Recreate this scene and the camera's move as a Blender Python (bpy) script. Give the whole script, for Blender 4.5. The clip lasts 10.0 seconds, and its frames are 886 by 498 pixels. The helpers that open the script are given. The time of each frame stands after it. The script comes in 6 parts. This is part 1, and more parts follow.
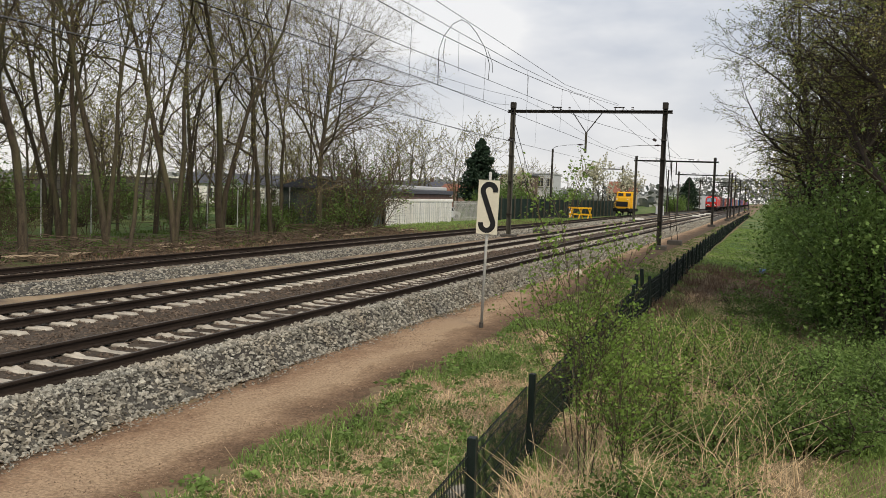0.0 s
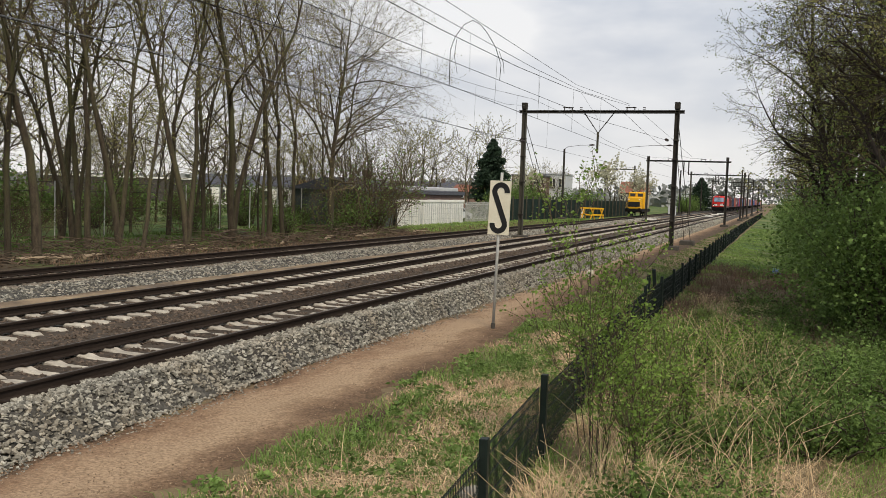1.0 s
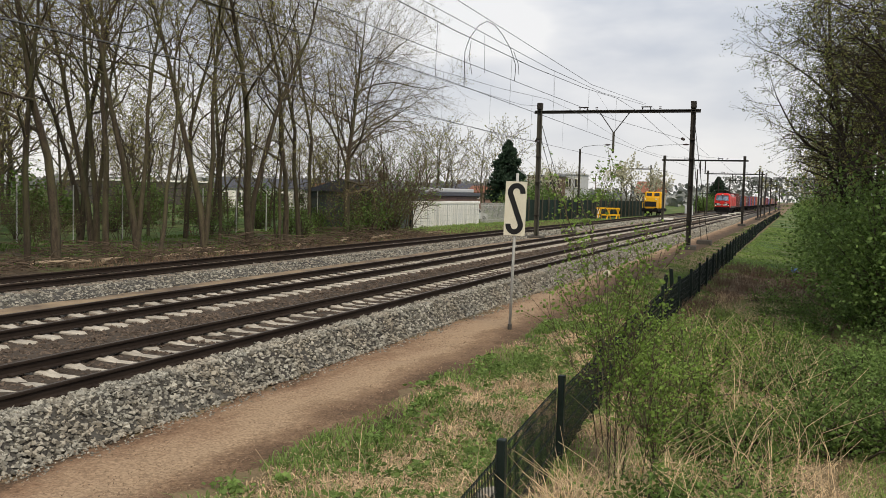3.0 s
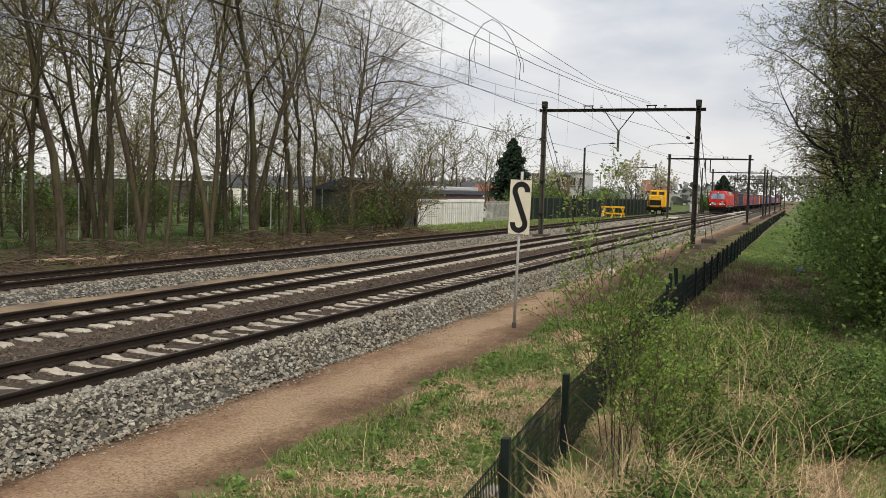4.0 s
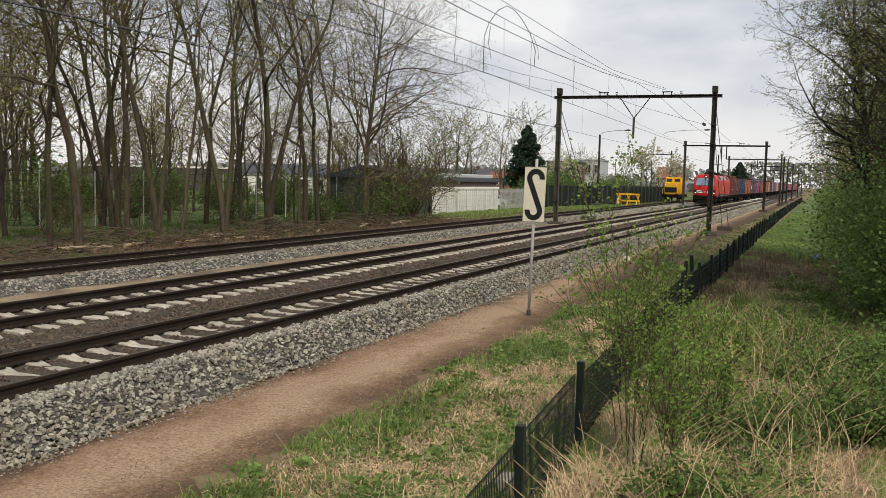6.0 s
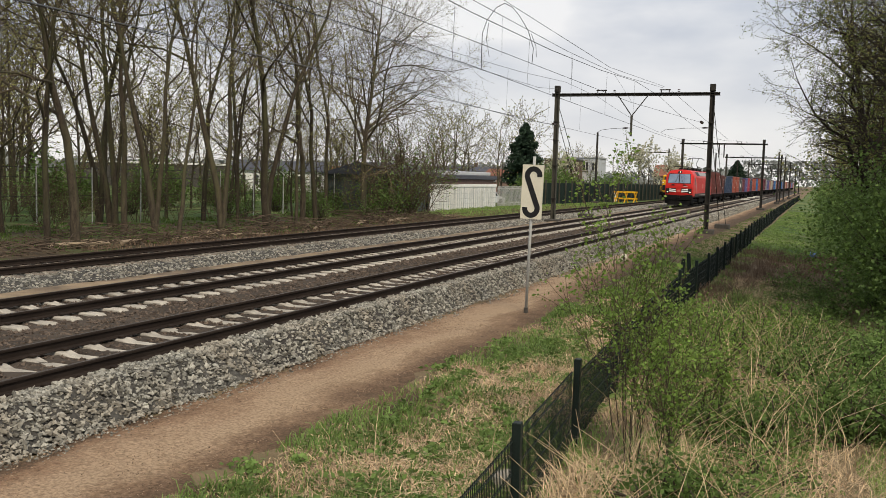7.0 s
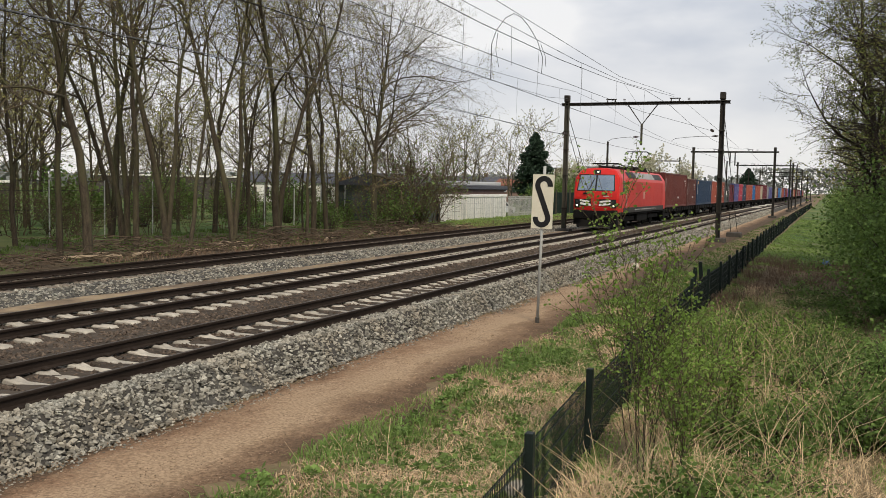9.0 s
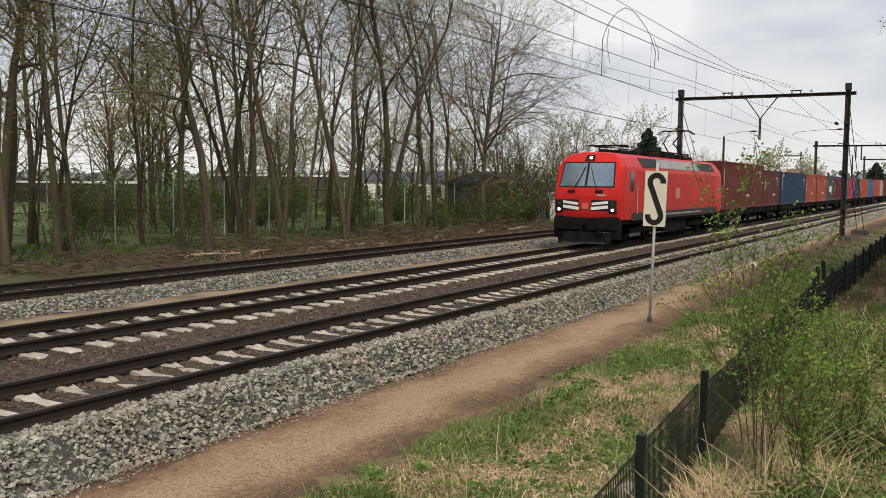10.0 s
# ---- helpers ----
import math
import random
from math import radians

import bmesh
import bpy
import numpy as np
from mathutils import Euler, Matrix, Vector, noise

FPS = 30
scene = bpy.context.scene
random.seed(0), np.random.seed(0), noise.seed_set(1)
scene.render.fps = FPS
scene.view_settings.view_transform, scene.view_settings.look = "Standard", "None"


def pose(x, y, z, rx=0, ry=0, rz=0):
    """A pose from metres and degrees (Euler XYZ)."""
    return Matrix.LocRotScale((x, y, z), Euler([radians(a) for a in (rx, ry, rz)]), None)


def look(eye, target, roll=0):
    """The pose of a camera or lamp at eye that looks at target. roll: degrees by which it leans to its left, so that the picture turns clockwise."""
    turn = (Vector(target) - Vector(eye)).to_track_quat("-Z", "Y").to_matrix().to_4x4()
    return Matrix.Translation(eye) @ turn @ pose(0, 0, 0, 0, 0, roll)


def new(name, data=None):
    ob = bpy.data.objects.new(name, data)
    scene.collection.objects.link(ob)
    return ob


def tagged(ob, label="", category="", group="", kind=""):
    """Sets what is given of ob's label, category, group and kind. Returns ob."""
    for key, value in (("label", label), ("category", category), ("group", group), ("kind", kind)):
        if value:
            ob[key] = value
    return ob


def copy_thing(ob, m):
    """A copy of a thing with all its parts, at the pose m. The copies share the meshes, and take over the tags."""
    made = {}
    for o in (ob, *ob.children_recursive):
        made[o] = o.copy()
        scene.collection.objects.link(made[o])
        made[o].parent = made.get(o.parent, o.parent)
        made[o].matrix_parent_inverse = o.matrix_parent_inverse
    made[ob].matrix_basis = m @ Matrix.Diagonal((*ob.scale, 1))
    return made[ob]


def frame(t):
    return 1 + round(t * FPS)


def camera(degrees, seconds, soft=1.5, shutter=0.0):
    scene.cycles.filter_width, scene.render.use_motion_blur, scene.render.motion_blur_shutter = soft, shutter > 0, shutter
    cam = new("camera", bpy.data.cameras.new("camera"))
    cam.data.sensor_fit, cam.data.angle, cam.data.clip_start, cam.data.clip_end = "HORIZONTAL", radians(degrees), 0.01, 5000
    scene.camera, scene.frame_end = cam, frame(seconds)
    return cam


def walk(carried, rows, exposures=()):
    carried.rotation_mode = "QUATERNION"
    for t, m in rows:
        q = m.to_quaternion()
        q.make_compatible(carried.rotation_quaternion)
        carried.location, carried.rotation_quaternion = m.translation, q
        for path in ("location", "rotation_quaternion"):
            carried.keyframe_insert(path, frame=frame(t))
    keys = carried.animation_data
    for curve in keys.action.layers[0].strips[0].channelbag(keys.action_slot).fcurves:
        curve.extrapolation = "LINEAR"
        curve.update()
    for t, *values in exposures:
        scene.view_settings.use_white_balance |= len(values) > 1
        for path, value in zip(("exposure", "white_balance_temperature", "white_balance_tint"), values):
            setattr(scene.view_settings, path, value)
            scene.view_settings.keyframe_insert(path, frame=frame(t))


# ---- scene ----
EYE = (0.0, 0.0, 2.6)
cam = camera(52.4, 10.0, 0.7)
# seconds, yaw, pitch, roll of a camera that turns on the spot
TURNS = [
    (0.0, 19.747, -3.651, -2.098), (0.5, 19.993, -3.785, -2.067), (1.0, 20.480, -3.629, -1.937),
    (1.5, 20.541, -3.509, -2.089), (2.0, 20.645, -3.481, -1.933), (2.5, 21.146, -3.521, -1.595),
    (4.0, 21.761, -3.690, -1.545), (4.5, 21.908, -3.851, -1.565), (5.0, 22.206, -4.141, -1.375),
    (5.5, 22.698, -4.399, -1.373), (7.0, 22.530, -4.675, -1.606), (7.5, 22.644, -4.750, -1.337),
    (8.0, 22.101, -4.402, -1.254), (8.5, 22.018, -4.099, -1.220), (9.0, 23.188, -4.035, -1.155),
    (9.5, 25.745, -4.217, -0.886), (10.0, 30.121, -4.268, -0.703),
]
walk(cam, [(t, pose(*EYE, 90 + pitch, roll, yaw)) for t, yaw, pitch, roll in TURNS], [(0.0, 0.0), (10.0, 0.0)])

# plan: y runs along the line, x across it, rail heads lie at z = 0
TRACK_1, TRACK_2, TRACK_3 = -9.63, -13.58, -19.3
GROUND = -0.62
PORTAL_Y = 58.6
rng = np.random.default_rng(7)


# ---- sky and sun ----
def make_sky():
    world = bpy.data.worlds.new("overcast_sky")
    scene.world = world
    world.use_nodes = True
    nt = world.node_tree
    nt.nodes.clear()
    add = nt.nodes.new
    out, back = add("ShaderNodeOutputWorld"), add("ShaderNodeBackground")
    sky = add("ShaderNodeTexSky")
    sky.sky_type, sky.sun_disc = "NISHITA", False
    sky.sun_elevation, sky.sun_rotation = radians(49), radians(137)
    dim = add("ShaderNodeVectorMath")
    dim.operation = "SCALE"
    dim.inputs["Scale"].default_value = 0.10
    coord, mp = add("ShaderNodeTexCoord"), add("ShaderNodeMapping")
    mp.inputs["Scale"].default_value = (1.0, 1.0, 2.6)
    mp.inputs["Location"].default_value = (0.35, 0.1, 0.0)
    noise_1, noise_2 = add("ShaderNodeTexNoise"), add("ShaderNodeTexNoise")
    noise_1.inputs["Scale"].default_value, noise_1.inputs["Detail"].default_value = 3.2, 5.0
    noise_1.inputs["Roughness"].default_value = 0.5
    noise_2.inputs["Scale"].default_value, noise_2.inputs["Detail"].default_value = 1.4, 3.0
    ramp = add("ShaderNodeValToRGB")
    ramp.color_ramp.elements[0].position, ramp.color_ramp.elements[1].position = 0.42, 0.62
    ramp.color_ramp.elements[0].color = (0.50, 0.575, 0.71, 1)
    ramp.color_ramp.elements[1].color = (1.03, 1.04, 1.06, 1)
    # the cloud layer is thinner and paler towards the horizon
    sep, low = add("ShaderNodeSeparateXYZ"), add("ShaderNodeMapRange")
    low.inputs["From Min"].default_value, low.inputs["From Max"].default_value = 0.0, 0.24
    low.inputs["To Min"].default_value, low.inputs["To Max"].default_value = 0.8, 0.0
    pale, mix = add("ShaderNodeMix"), add("ShaderNodeMix")
    pale.data_type = mix.data_type = "RGBA"
    pale.inputs["B"].default_value = (1.12, 1.08, 1.04, 1)
    veil = add("ShaderNodeMapRange")
    veil.inputs["From Min"].default_value, veil.inputs["From Max"].default_value = 0.3, 0.7
    veil.inputs["To Min"].default_value, veil.inputs["To Max"].default_value = 0.80, 0.98
    link = nt.links.new
    link(coord.outputs["Generated"], mp.inputs["Vector"])
    link(mp.outputs["Vector"], noise_1.inputs["Vector"])
    link(mp.outputs["Vector"], noise_2.inputs["Vector"])
    link(noise_1.outputs["Fac"], ramp.inputs["Fac"])
    link(coord.outputs["Generated"], sep.inputs["Vector"])
    link(sep.outputs["Z"], low.inputs["Value"])
    link(low.outputs["Result"], pale.inputs["Factor"])
    link(ramp.outputs["Color"], pale.inputs["A"])
    link(noise_2.outputs["Fac"], veil.inputs["Value"])
    link(sky.outputs["Color"], dim.inputs[0])
    link(veil.outputs["Result"], mix.inputs["Factor"])
    link(dim.outputs["Vector"], mix.inputs["A"])
    link(pale.outputs["Result"], mix.inputs["B"])
    link(mix.outputs["Result"], back.inputs["Color"])
    back.inputs["Strength"].default_value = 0.86
    link(back.outputs["Background"], out.inputs["Surface"])


make_sky()
sun_data = bpy.data.lights.new("sun", "SUN")
sun_data.energy, sun_data.angle, sun_data.color = 2.9, radians(13), (1.0, 0.89, 0.73)
sun = new("sun", sun_data)
sun.matrix_world = look((29, -31, 49), (0, 0, 0))


# ---- materials ----
def mat(name, c1, c2=None, scale=2.0, rough=0.8, metal=0.0, bump=0.3, fine=40.0, c3=None, big=0.35, rnd=0.0, isle=0.0,
        spec=0.2, stretch=(1, 1, 1), glow=None, thin=0.0):
    """Two colours mixed by a fine and a coarse noise, a third one in large patches, and a fine relief."""
    m = bpy.data.materials.new(name)
    m.use_nodes = True
    nt = m.node_tree
    nt.nodes.clear()
    add, link = nt.nodes.new, nt.links.new
    out, sh = add("ShaderNodeOutputMaterial"), add("ShaderNodeBsdfPrincipled")
    if not thin:
        link(sh.outputs["BSDF"], out.inputs["Surface"])
    c2 = c2 or tuple(v * 0.75 for v in c1)
    coord, mp = add("ShaderNodeTexCoord"), add("ShaderNodeMapping")
    mp.inputs["Scale"].default_value = stretch
    link(coord.outputs["Object"], mp.inputs["Vector"])
    n1, n2 = add("ShaderNodeTexNoise"), add("ShaderNodeTexNoise")
    n1.inputs["Scale"].default_value, n1.inputs["Detail"].default_value = scale, 6.0
    n2.inputs["Scale"].default_value, n2.inputs["Detail"].default_value = fine, 3.0
    link(mp.outputs["Vector"], n1.inputs["Vector"])
    link(mp.outputs["Vector"], n2.inputs["Vector"])
    both = add("ShaderNodeMix")
    both.inputs["Factor"].default_value = 0.4
    link(n1.outputs["Fac"], both.inputs["A"])
    link(n2.outputs["Fac"], both.inputs["B"])
    ramp = add("ShaderNodeValToRGB")
    ramp.color_ramp.elements[0].position, ramp.color_ramp.elements[1].position = 0.36, 0.64
    ramp.color_ramp.elements[0].color, ramp.color_ramp.elements[1].color = (*c2, 1), (*c1, 1)
    link(both.outputs["Result"], ramp.inputs["Fac"])
    col = ramp.outputs["Color"]
    if c3:
        n3, r3, mx = add("ShaderNodeTexNoise"), add("ShaderNodeMapRange"), add("ShaderNodeMix")
        n3.inputs["Scale"].default_value, n3.inputs["Detail"].default_value = big, 5.0
        n3.inputs["Roughness"].default_value = 0.65
        link(mp.outputs["Vector"], n3.inputs["Vector"])
        r3.inputs["From Min"].default_value, r3.inputs["From Max"].default_value = 0.44, 0.60
        link(n3.outputs["Fac"], r3.inputs["Value"])
        mx.data_type = "RGBA"
        link(r3.outputs["Result"], mx.inputs["Factor"])
        link(col, mx.inputs["A"])
        mx.inputs["B"].default_value = (*c3, 1)
        col = mx.outputs["Result"]
    if rnd or isle:
        hsv, span = add("ShaderNodeHueSaturation"), add("ShaderNodeMapRange")
        amount = rnd or isle
        src = add("ShaderNodeObjectInfo").outputs["Random"] if rnd else add("ShaderNodeNewGeometry").outputs["Random Per Island"]
        link(src, span.inputs["Value"])
        span.inputs["To Min"].default_value, span.inputs["To Max"].default_value = 1 - amount, 1 + amount
        link(span.outputs["Result"], hsv.inputs["Value"])
        link(col, hsv.inputs["Color"])
        col = hsv.outputs["Color"]
    link(col, sh.inputs["Base Color"])
    if thin:
        # light that passes through a leaf or a blade
        through_leaf, blend = add("ShaderNodeBsdfTranslucent"), add("ShaderNodeMixShader")
        blend.inputs["Fac"].default_value = thin
        link(col, through_leaf.inputs["Color"])
        link(sh.outputs["BSDF"], blend.inputs[1])
        link(through_leaf.outputs["BSDF"], blend.inputs[2])
        link(blend.outputs["Shader"], out.inputs["Surface"])
    sh.inputs["Roughness"].default_value, sh.inputs["Metallic"].default_value = rough, metal
    sh.inputs["Specular IOR Level"].default_value = spec
    if bump:
        bp = add("ShaderNodeBump")
        bp.inputs["Strength"].default_value, bp.inputs["Distance"].default_value = bump, 0.02
        link(both.outputs["Result"], bp.inputs["Height"])
        link(bp.outputs["Normal"], sh.inputs["Normal"])
    if glow:
        sh.inputs["Emission Color"].default_value, sh.inputs["Emission Strength"].default_value = (*glow[0], 1), glow[1]
    return m


M = {
    "meadow": mat("meadow", (0.28, 0.20, 0.12), (0.11, 0.083, 0.05), 2.5, 0.95, bump=1.0, fine=30, c3=(0.155, 0.12, 0.065), big=0.8),
    "lawn": mat("lawn", (0.08, 0.13, 0.03), (0.045, 0.08, 0.02), 0.6, 0.95, bump=0.5, fine=18, c3=(0.15, 0.17, 0.06), big=0.12),
    "litter": mat("leaf_litter", (0.14, 0.105, 0.07), (0.06, 0.047, 0.032), 2.0, 0.95, bump=0.9, fine=22, c3=(0.07, 0.085, 0.028), big=0.25),
    "brush": mat("dead_brushwood", (0.13, 0.095, 0.066), (0.065, 0.048, 0.034), 2.0, 0.9, bump=0, isle=0.45),
    "sand": mat("sandy_strip", (0.33, 0.25, 0.16), (0.2, 0.15, 0.1), 1.5, 0.95, bump=0.6, fine=45, c3=(0.13, 0.1, 0.075), big=0.5),
    "ballast": mat("rusty_ballast", (0.075, 0.058, 0.043), (0.03, 0.024, 0.019), 9.0, 0.9, bump=1.0, fine=28, c3=(0.075, 0.06, 0.047), big=0.4),
    # darker than the loose stones: shade of the gaps painted into the bed
    "ballast_grey": mat("gap_shaded_grey_ballast", (0.12, 0.114, 0.10), (0.035, 0.033, 0.029), 12.0, 0.9, bump=1.0, fine=26, c3=(0.055, 0.05, 0.045), big=0.5),
    "stone": mat("granite_stone", (0.355, 0.34, 0.29), (0.16, 0.153, 0.128), 14.0, 0.85, bump=0.4, fine=60, isle=0.58, c3=(0.25, 0.225, 0.18), big=0.9),
    "stone_brown": mat("rusty_stone", (0.14, 0.105, 0.078), (0.065, 0.05, 0.04), 14.0, 0.9, bump=0.4, fine=60, isle=0.45),
    "path_stone": mat("path_gravel_grain", (0.33, 0.24, 0.16), (0.18, 0.12, 0.08), 9.0, 0.9, bump=0, isle=0.45),
    "concrete": mat("pale_concrete", (0.50, 0.455, 0.38), (0.30, 0.27, 0.225), 5.0, 0.85, bump=0.3, fine=50, rnd=0.14),
    "concrete_grey": mat("grey_concrete", (0.095, 0.086, 0.074), (0.05, 0.046, 0.04), 3.0, 0.9, bump=0.4, fine=35),
    "timber_dark": mat("creosoted_timber", (0.24, 0.20, 0.16), (0.14, 0.115, 0.09), 5.0, 0.85, bump=0.5, stretch=(1, 8, 8)),
    "rail": mat("rusted_rail", (0.036, 0.026, 0.020), (0.020, 0.014, 0.011), 6.0, 0.85, 0.0, spec=0.15, bump=0.3, fine=60, stretch=(1, 0.2, 1)),
    "rail_top": mat("polished_rail_head", (0.15, 0.125, 0.105), (0.09, 0.075, 0.062), 4.0, 0.5, 0.6, bump=0.05, stretch=(1, 0.1, 1)),
    "rail_top_rust": mat("dull_rail_head", (0.12, 0.085, 0.06), (0.08, 0.055, 0.04), 4.0, 0.6, 0.5, bump=0.1, stretch=(1, 0.1, 1)),
    "steel_dark": mat("weathered_steel", (0.052, 0.047, 0.04), (0.026, 0.023, 0.02), 3.0, 0.75, 0.2, bump=0.3, stretch=(1, 1, 0.3)),
    "steel_olive": mat("olive_grey_steel", (0.10, 0.094, 0.072), (0.055, 0.05, 0.04), 3.0, 0.7, 0.2, bump=0.3, stretch=(1, 1, 0.3)),
    "galvanised": mat("galvanised_steel", (0.50, 0.50, 0.47), (0.36, 0.36, 0.34), 5.0, 0.6, 0.15, bump=0.1),
    "wire": mat("copper_wire", (0.03, 0.03, 0.028), (0.02, 0.02, 0.02), 4.0, 0.9, 0.0, bump=0, spec=0.05),
    "wire_thin": mat("grey_wire", (0.16, 0.165, 0.17), (0.12, 0.125, 0.13), 4.0, 0.9, 0.0, bump=0, spec=0.05),
    "insulator": mat("brown_insulator", (0.05, 0.035, 0.03), None, 4.0, 0.3, bump=0),
    "fence": mat("dark_green_coating", (0.014, 0.022, 0.018), (0.009, 0.014, 0.012), 6.0, 0.5, bump=0.1),
    "sign_cream": mat("cream_enamel", (0.70, 0.66, 0.53), (0.62, 0.58, 0.45), 2.5, 0.45, bump=0.05, fine=25),
    "black": mat("black_paint", (0.012, 0.012, 0.012), (0.02, 0.02, 0.02), 4.0, 0.5, bump=0.05),
    "bark": mat("grey_brown_bark", (0.095, 0.076, 0.052), (0.038, 0.030, 0.022), 5.0, 0.95, bump=0.8, fine=25, c3=(0.088, 0.086, 0.042), big=0.5, stretch=(2, 2, 0.5), rnd=0.25),
    "bark_dark": mat("dark_bark", (0.06, 0.047, 0.037), (0.03, 0.024, 0.02), 5.0, 0.95, bump=0.8, fine=25, stretch=(2, 2, 0.5)),
    "twig": mat("thin_twigs", (0.135, 0.105, 0.062), (0.085, 0.065, 0.040), 3.0, 0.9, bump=0, rnd=0.2),
    "twig_dark": mat("dark_twigs", (0.088, 0.07, 0.048), (0.055, 0.045, 0.032), 3.0, 0.9, bump=0),
    "bud": mat("young_leaves", (0.36, 0.34, 0.115), (0.24, 0.235, 0.07), 3.0, 0.7, bump=0, isle=0.3, thin=0.55),
    "leaf": mat("fresh_green_leaves", (0.235, 0.345, 0.095), (0.145, 0.23, 0.06), 1.5, 0.6, bump=0, isle=0.42, c3=(0.15, 0.22, 0.06), big=0.9, thin=0.4),
    "leaf_dark": mat("deep_green_leaves", (0.145, 0.215, 0.052), (0.085, 0.14, 0.035), 1.2, 0.6, bump=0, isle=0.4, c3=(0.105, 0.165, 0.038), big=0.6, thin=0.4),
    "leaf_olive": mat("olive_spring_leaves", (0.27, 0.31, 0.085), (0.17, 0.205, 0.05), 1.5, 0.6, bump=0, isle=0.4, thin=0.55),
    "leaf_light": mat("bright_sapling_leaves", (0.21, 0.31, 0.065), (0.13, 0.21, 0.04), 2.0, 0.55, bump=0, isle=0.35, thin=0.4),
    "needle": mat("dark_conifer_needles", (0.036, 0.062, 0.036), (0.018, 0.034, 0.02), 2.0, 0.85, bump=0, isle=0.4),
    "blossom": mat("white_blossom", (0.78, 0.75, 0.62), (0.55, 0.54, 0.38), 1.5, 0.8, bump=0, isle=0.25, thin=0.4),
    "grass": mat("grass_blades", (0.31, 0.41, 0.12), (0.18, 0.27, 0.07), 0.9, 0.7, bump=0, isle=0.4, thin=0.4),
    "straw": mat("dry_straw", (0.70, 0.53, 0.335), (0.42, 0.30, 0.18), 1.2, 0.85, bump=0, isle=0.45),
    "haulm": mat("dead_brown_stems", (0.25, 0.17, 0.115), (0.14, 0.095, 0.065), 1.2, 0.9, bump=0, isle=0.4),
    "red": mat("traffic_red_paint", (0.62, 0.028, 0.022), (0.52, 0.024, 0.02), 0.8, 0.38, bump=0.03, fine=8),
    "red_side": mat("faded_red_paint", (0.55, 0.042, 0.034), (0.44, 0.036, 0.03), 0.9, 0.55, bump=0.05, fine=8, stretch=(1, 1, 0.3)),
    "red_deep": mat("deep_red_paint", (0.50, 0.014, 0.014), (0.42, 0.012, 0.012), 0.8, 0.35, bump=0.02),
    "roof_grey": mat("silver_grey_roof_panels", (0.40, 0.40, 0.39), (0.28, 0.28, 0.27), 1.6, 0.55, 0.2, bump=0.1),
    "under": mat("grimy_black_underframe", (0.006, 0.006, 0.006), (0.013, 0.012, 0.011), 2.5, 0.9, bump=0.3, spec=0.15),
    "sill": mat("grey_side_sill", (0.06, 0.058, 0.055), (0.035, 0.033, 0.031), 2.5, 0.7, bump=0.1),
    "glass": mat("dark_window_glass", (0.10, 0.125, 0.14), (0.08, 0.10, 0.115), 1.0, 0.06, 0.75, bump=0, spec=1.0),
    "windscreen": mat("sky_reflecting_windscreen", (0.50, 0.54, 0.56), (0.38, 0.42, 0.44), 1.5, 0.14, 1.0, bump=0, spec=1.0),
    "pane": mat("building_window_glass", (0.03, 0.035, 0.04), (0.05, 0.055, 0.06), 0.8, 0.1, bump=0, spec=0.9),
    "white": mat("white_paint", (0.86, 0.85, 0.81), (0.78, 0.77, 0.72), 1.4, 0.7, bump=0.1, fine=12, c3=(0.74, 0.72, 0.66), big=0.3, stretch=(1, 1, 0.4)),
    "lamp": mat("lit_headlamp", (0.9, 0.9, 0.85), None, 1.0, 0.3, bump=0, glow=((1.0, 0.84, 0.56), 1.1)),
    "yellow": mat("signal_yellow_paint", (0.78, 0.43, 0.02), (0.68, 0.36, 0.018), 1.5, 0.5, bump=0.05),
    "beige": mat("beige_hood_paint", (0.46, 0.38, 0.24), (0.37, 0.3, 0.19), 1.5, 0.6, bump=0.05),
    "brick": mat("brown_brickwork", (0.19, 0.13, 0.11), (0.13, 0.09, 0.078), 2.0, 0.9, bump=0.3),
    "brick_red": mat("reddish_brickwork", (0.29, 0.19, 0.155), (0.22, 0.145, 0.12), 2.0, 0.9, bump=0.3),
    "render": mat("light_render", (0.52, 0.53, 0.54), (0.44, 0.45, 0.46), 1.0, 0.85, bump=0.1),
    "tiles": mat("slate_roof_tiles", (0.10, 0.105, 0.125), (0.065, 0.068, 0.08), 2.0, 0.8, bump=0.4, stretch=(1, 4, 4)),
    "tiles_red": mat("red_roof_tiles", (0.27, 0.115, 0.075), (0.18, 0.08, 0.055), 2.0, 0.85, bump=0.4),
    "shed": mat("grey_green_sheeting", (0.10, 0.12, 0.115), (0.07, 0.085, 0.08), 1.0, 0.7, bump=0.2, stretch=(6, 6, 0.4)),
    "boards_green": mat("dark_green_boards", (0.014, 0.028, 0.022), (0.008, 0.016, 0.012), 2.0, 0.8, bump=0.3, rnd=0.2),
    # paled to grey: distance haze is painted into this colour
    "haze_blue": mat("distant_woods_haze_tint", (0.26, 0.265, 0.25), (0.19, 0.20, 0.185), 0.15, 0.95, bump=0),
    "plastic_blue": mat("blue_plastic", (0.18, 0.30, 0.55), None, 3.0, 0.5, bump=0.1),
    "car_white": mat("car_paint_white", (0.70, 0.71, 0.73), None, 1.0, 0.25, bump=0, spec=0.7),
    "timber_pale": mat("cut_branch_wood", (0.40, 0.31, 0.21), (0.26, 0.20, 0.14), 5.0, 0.9, bump=0.3),
}


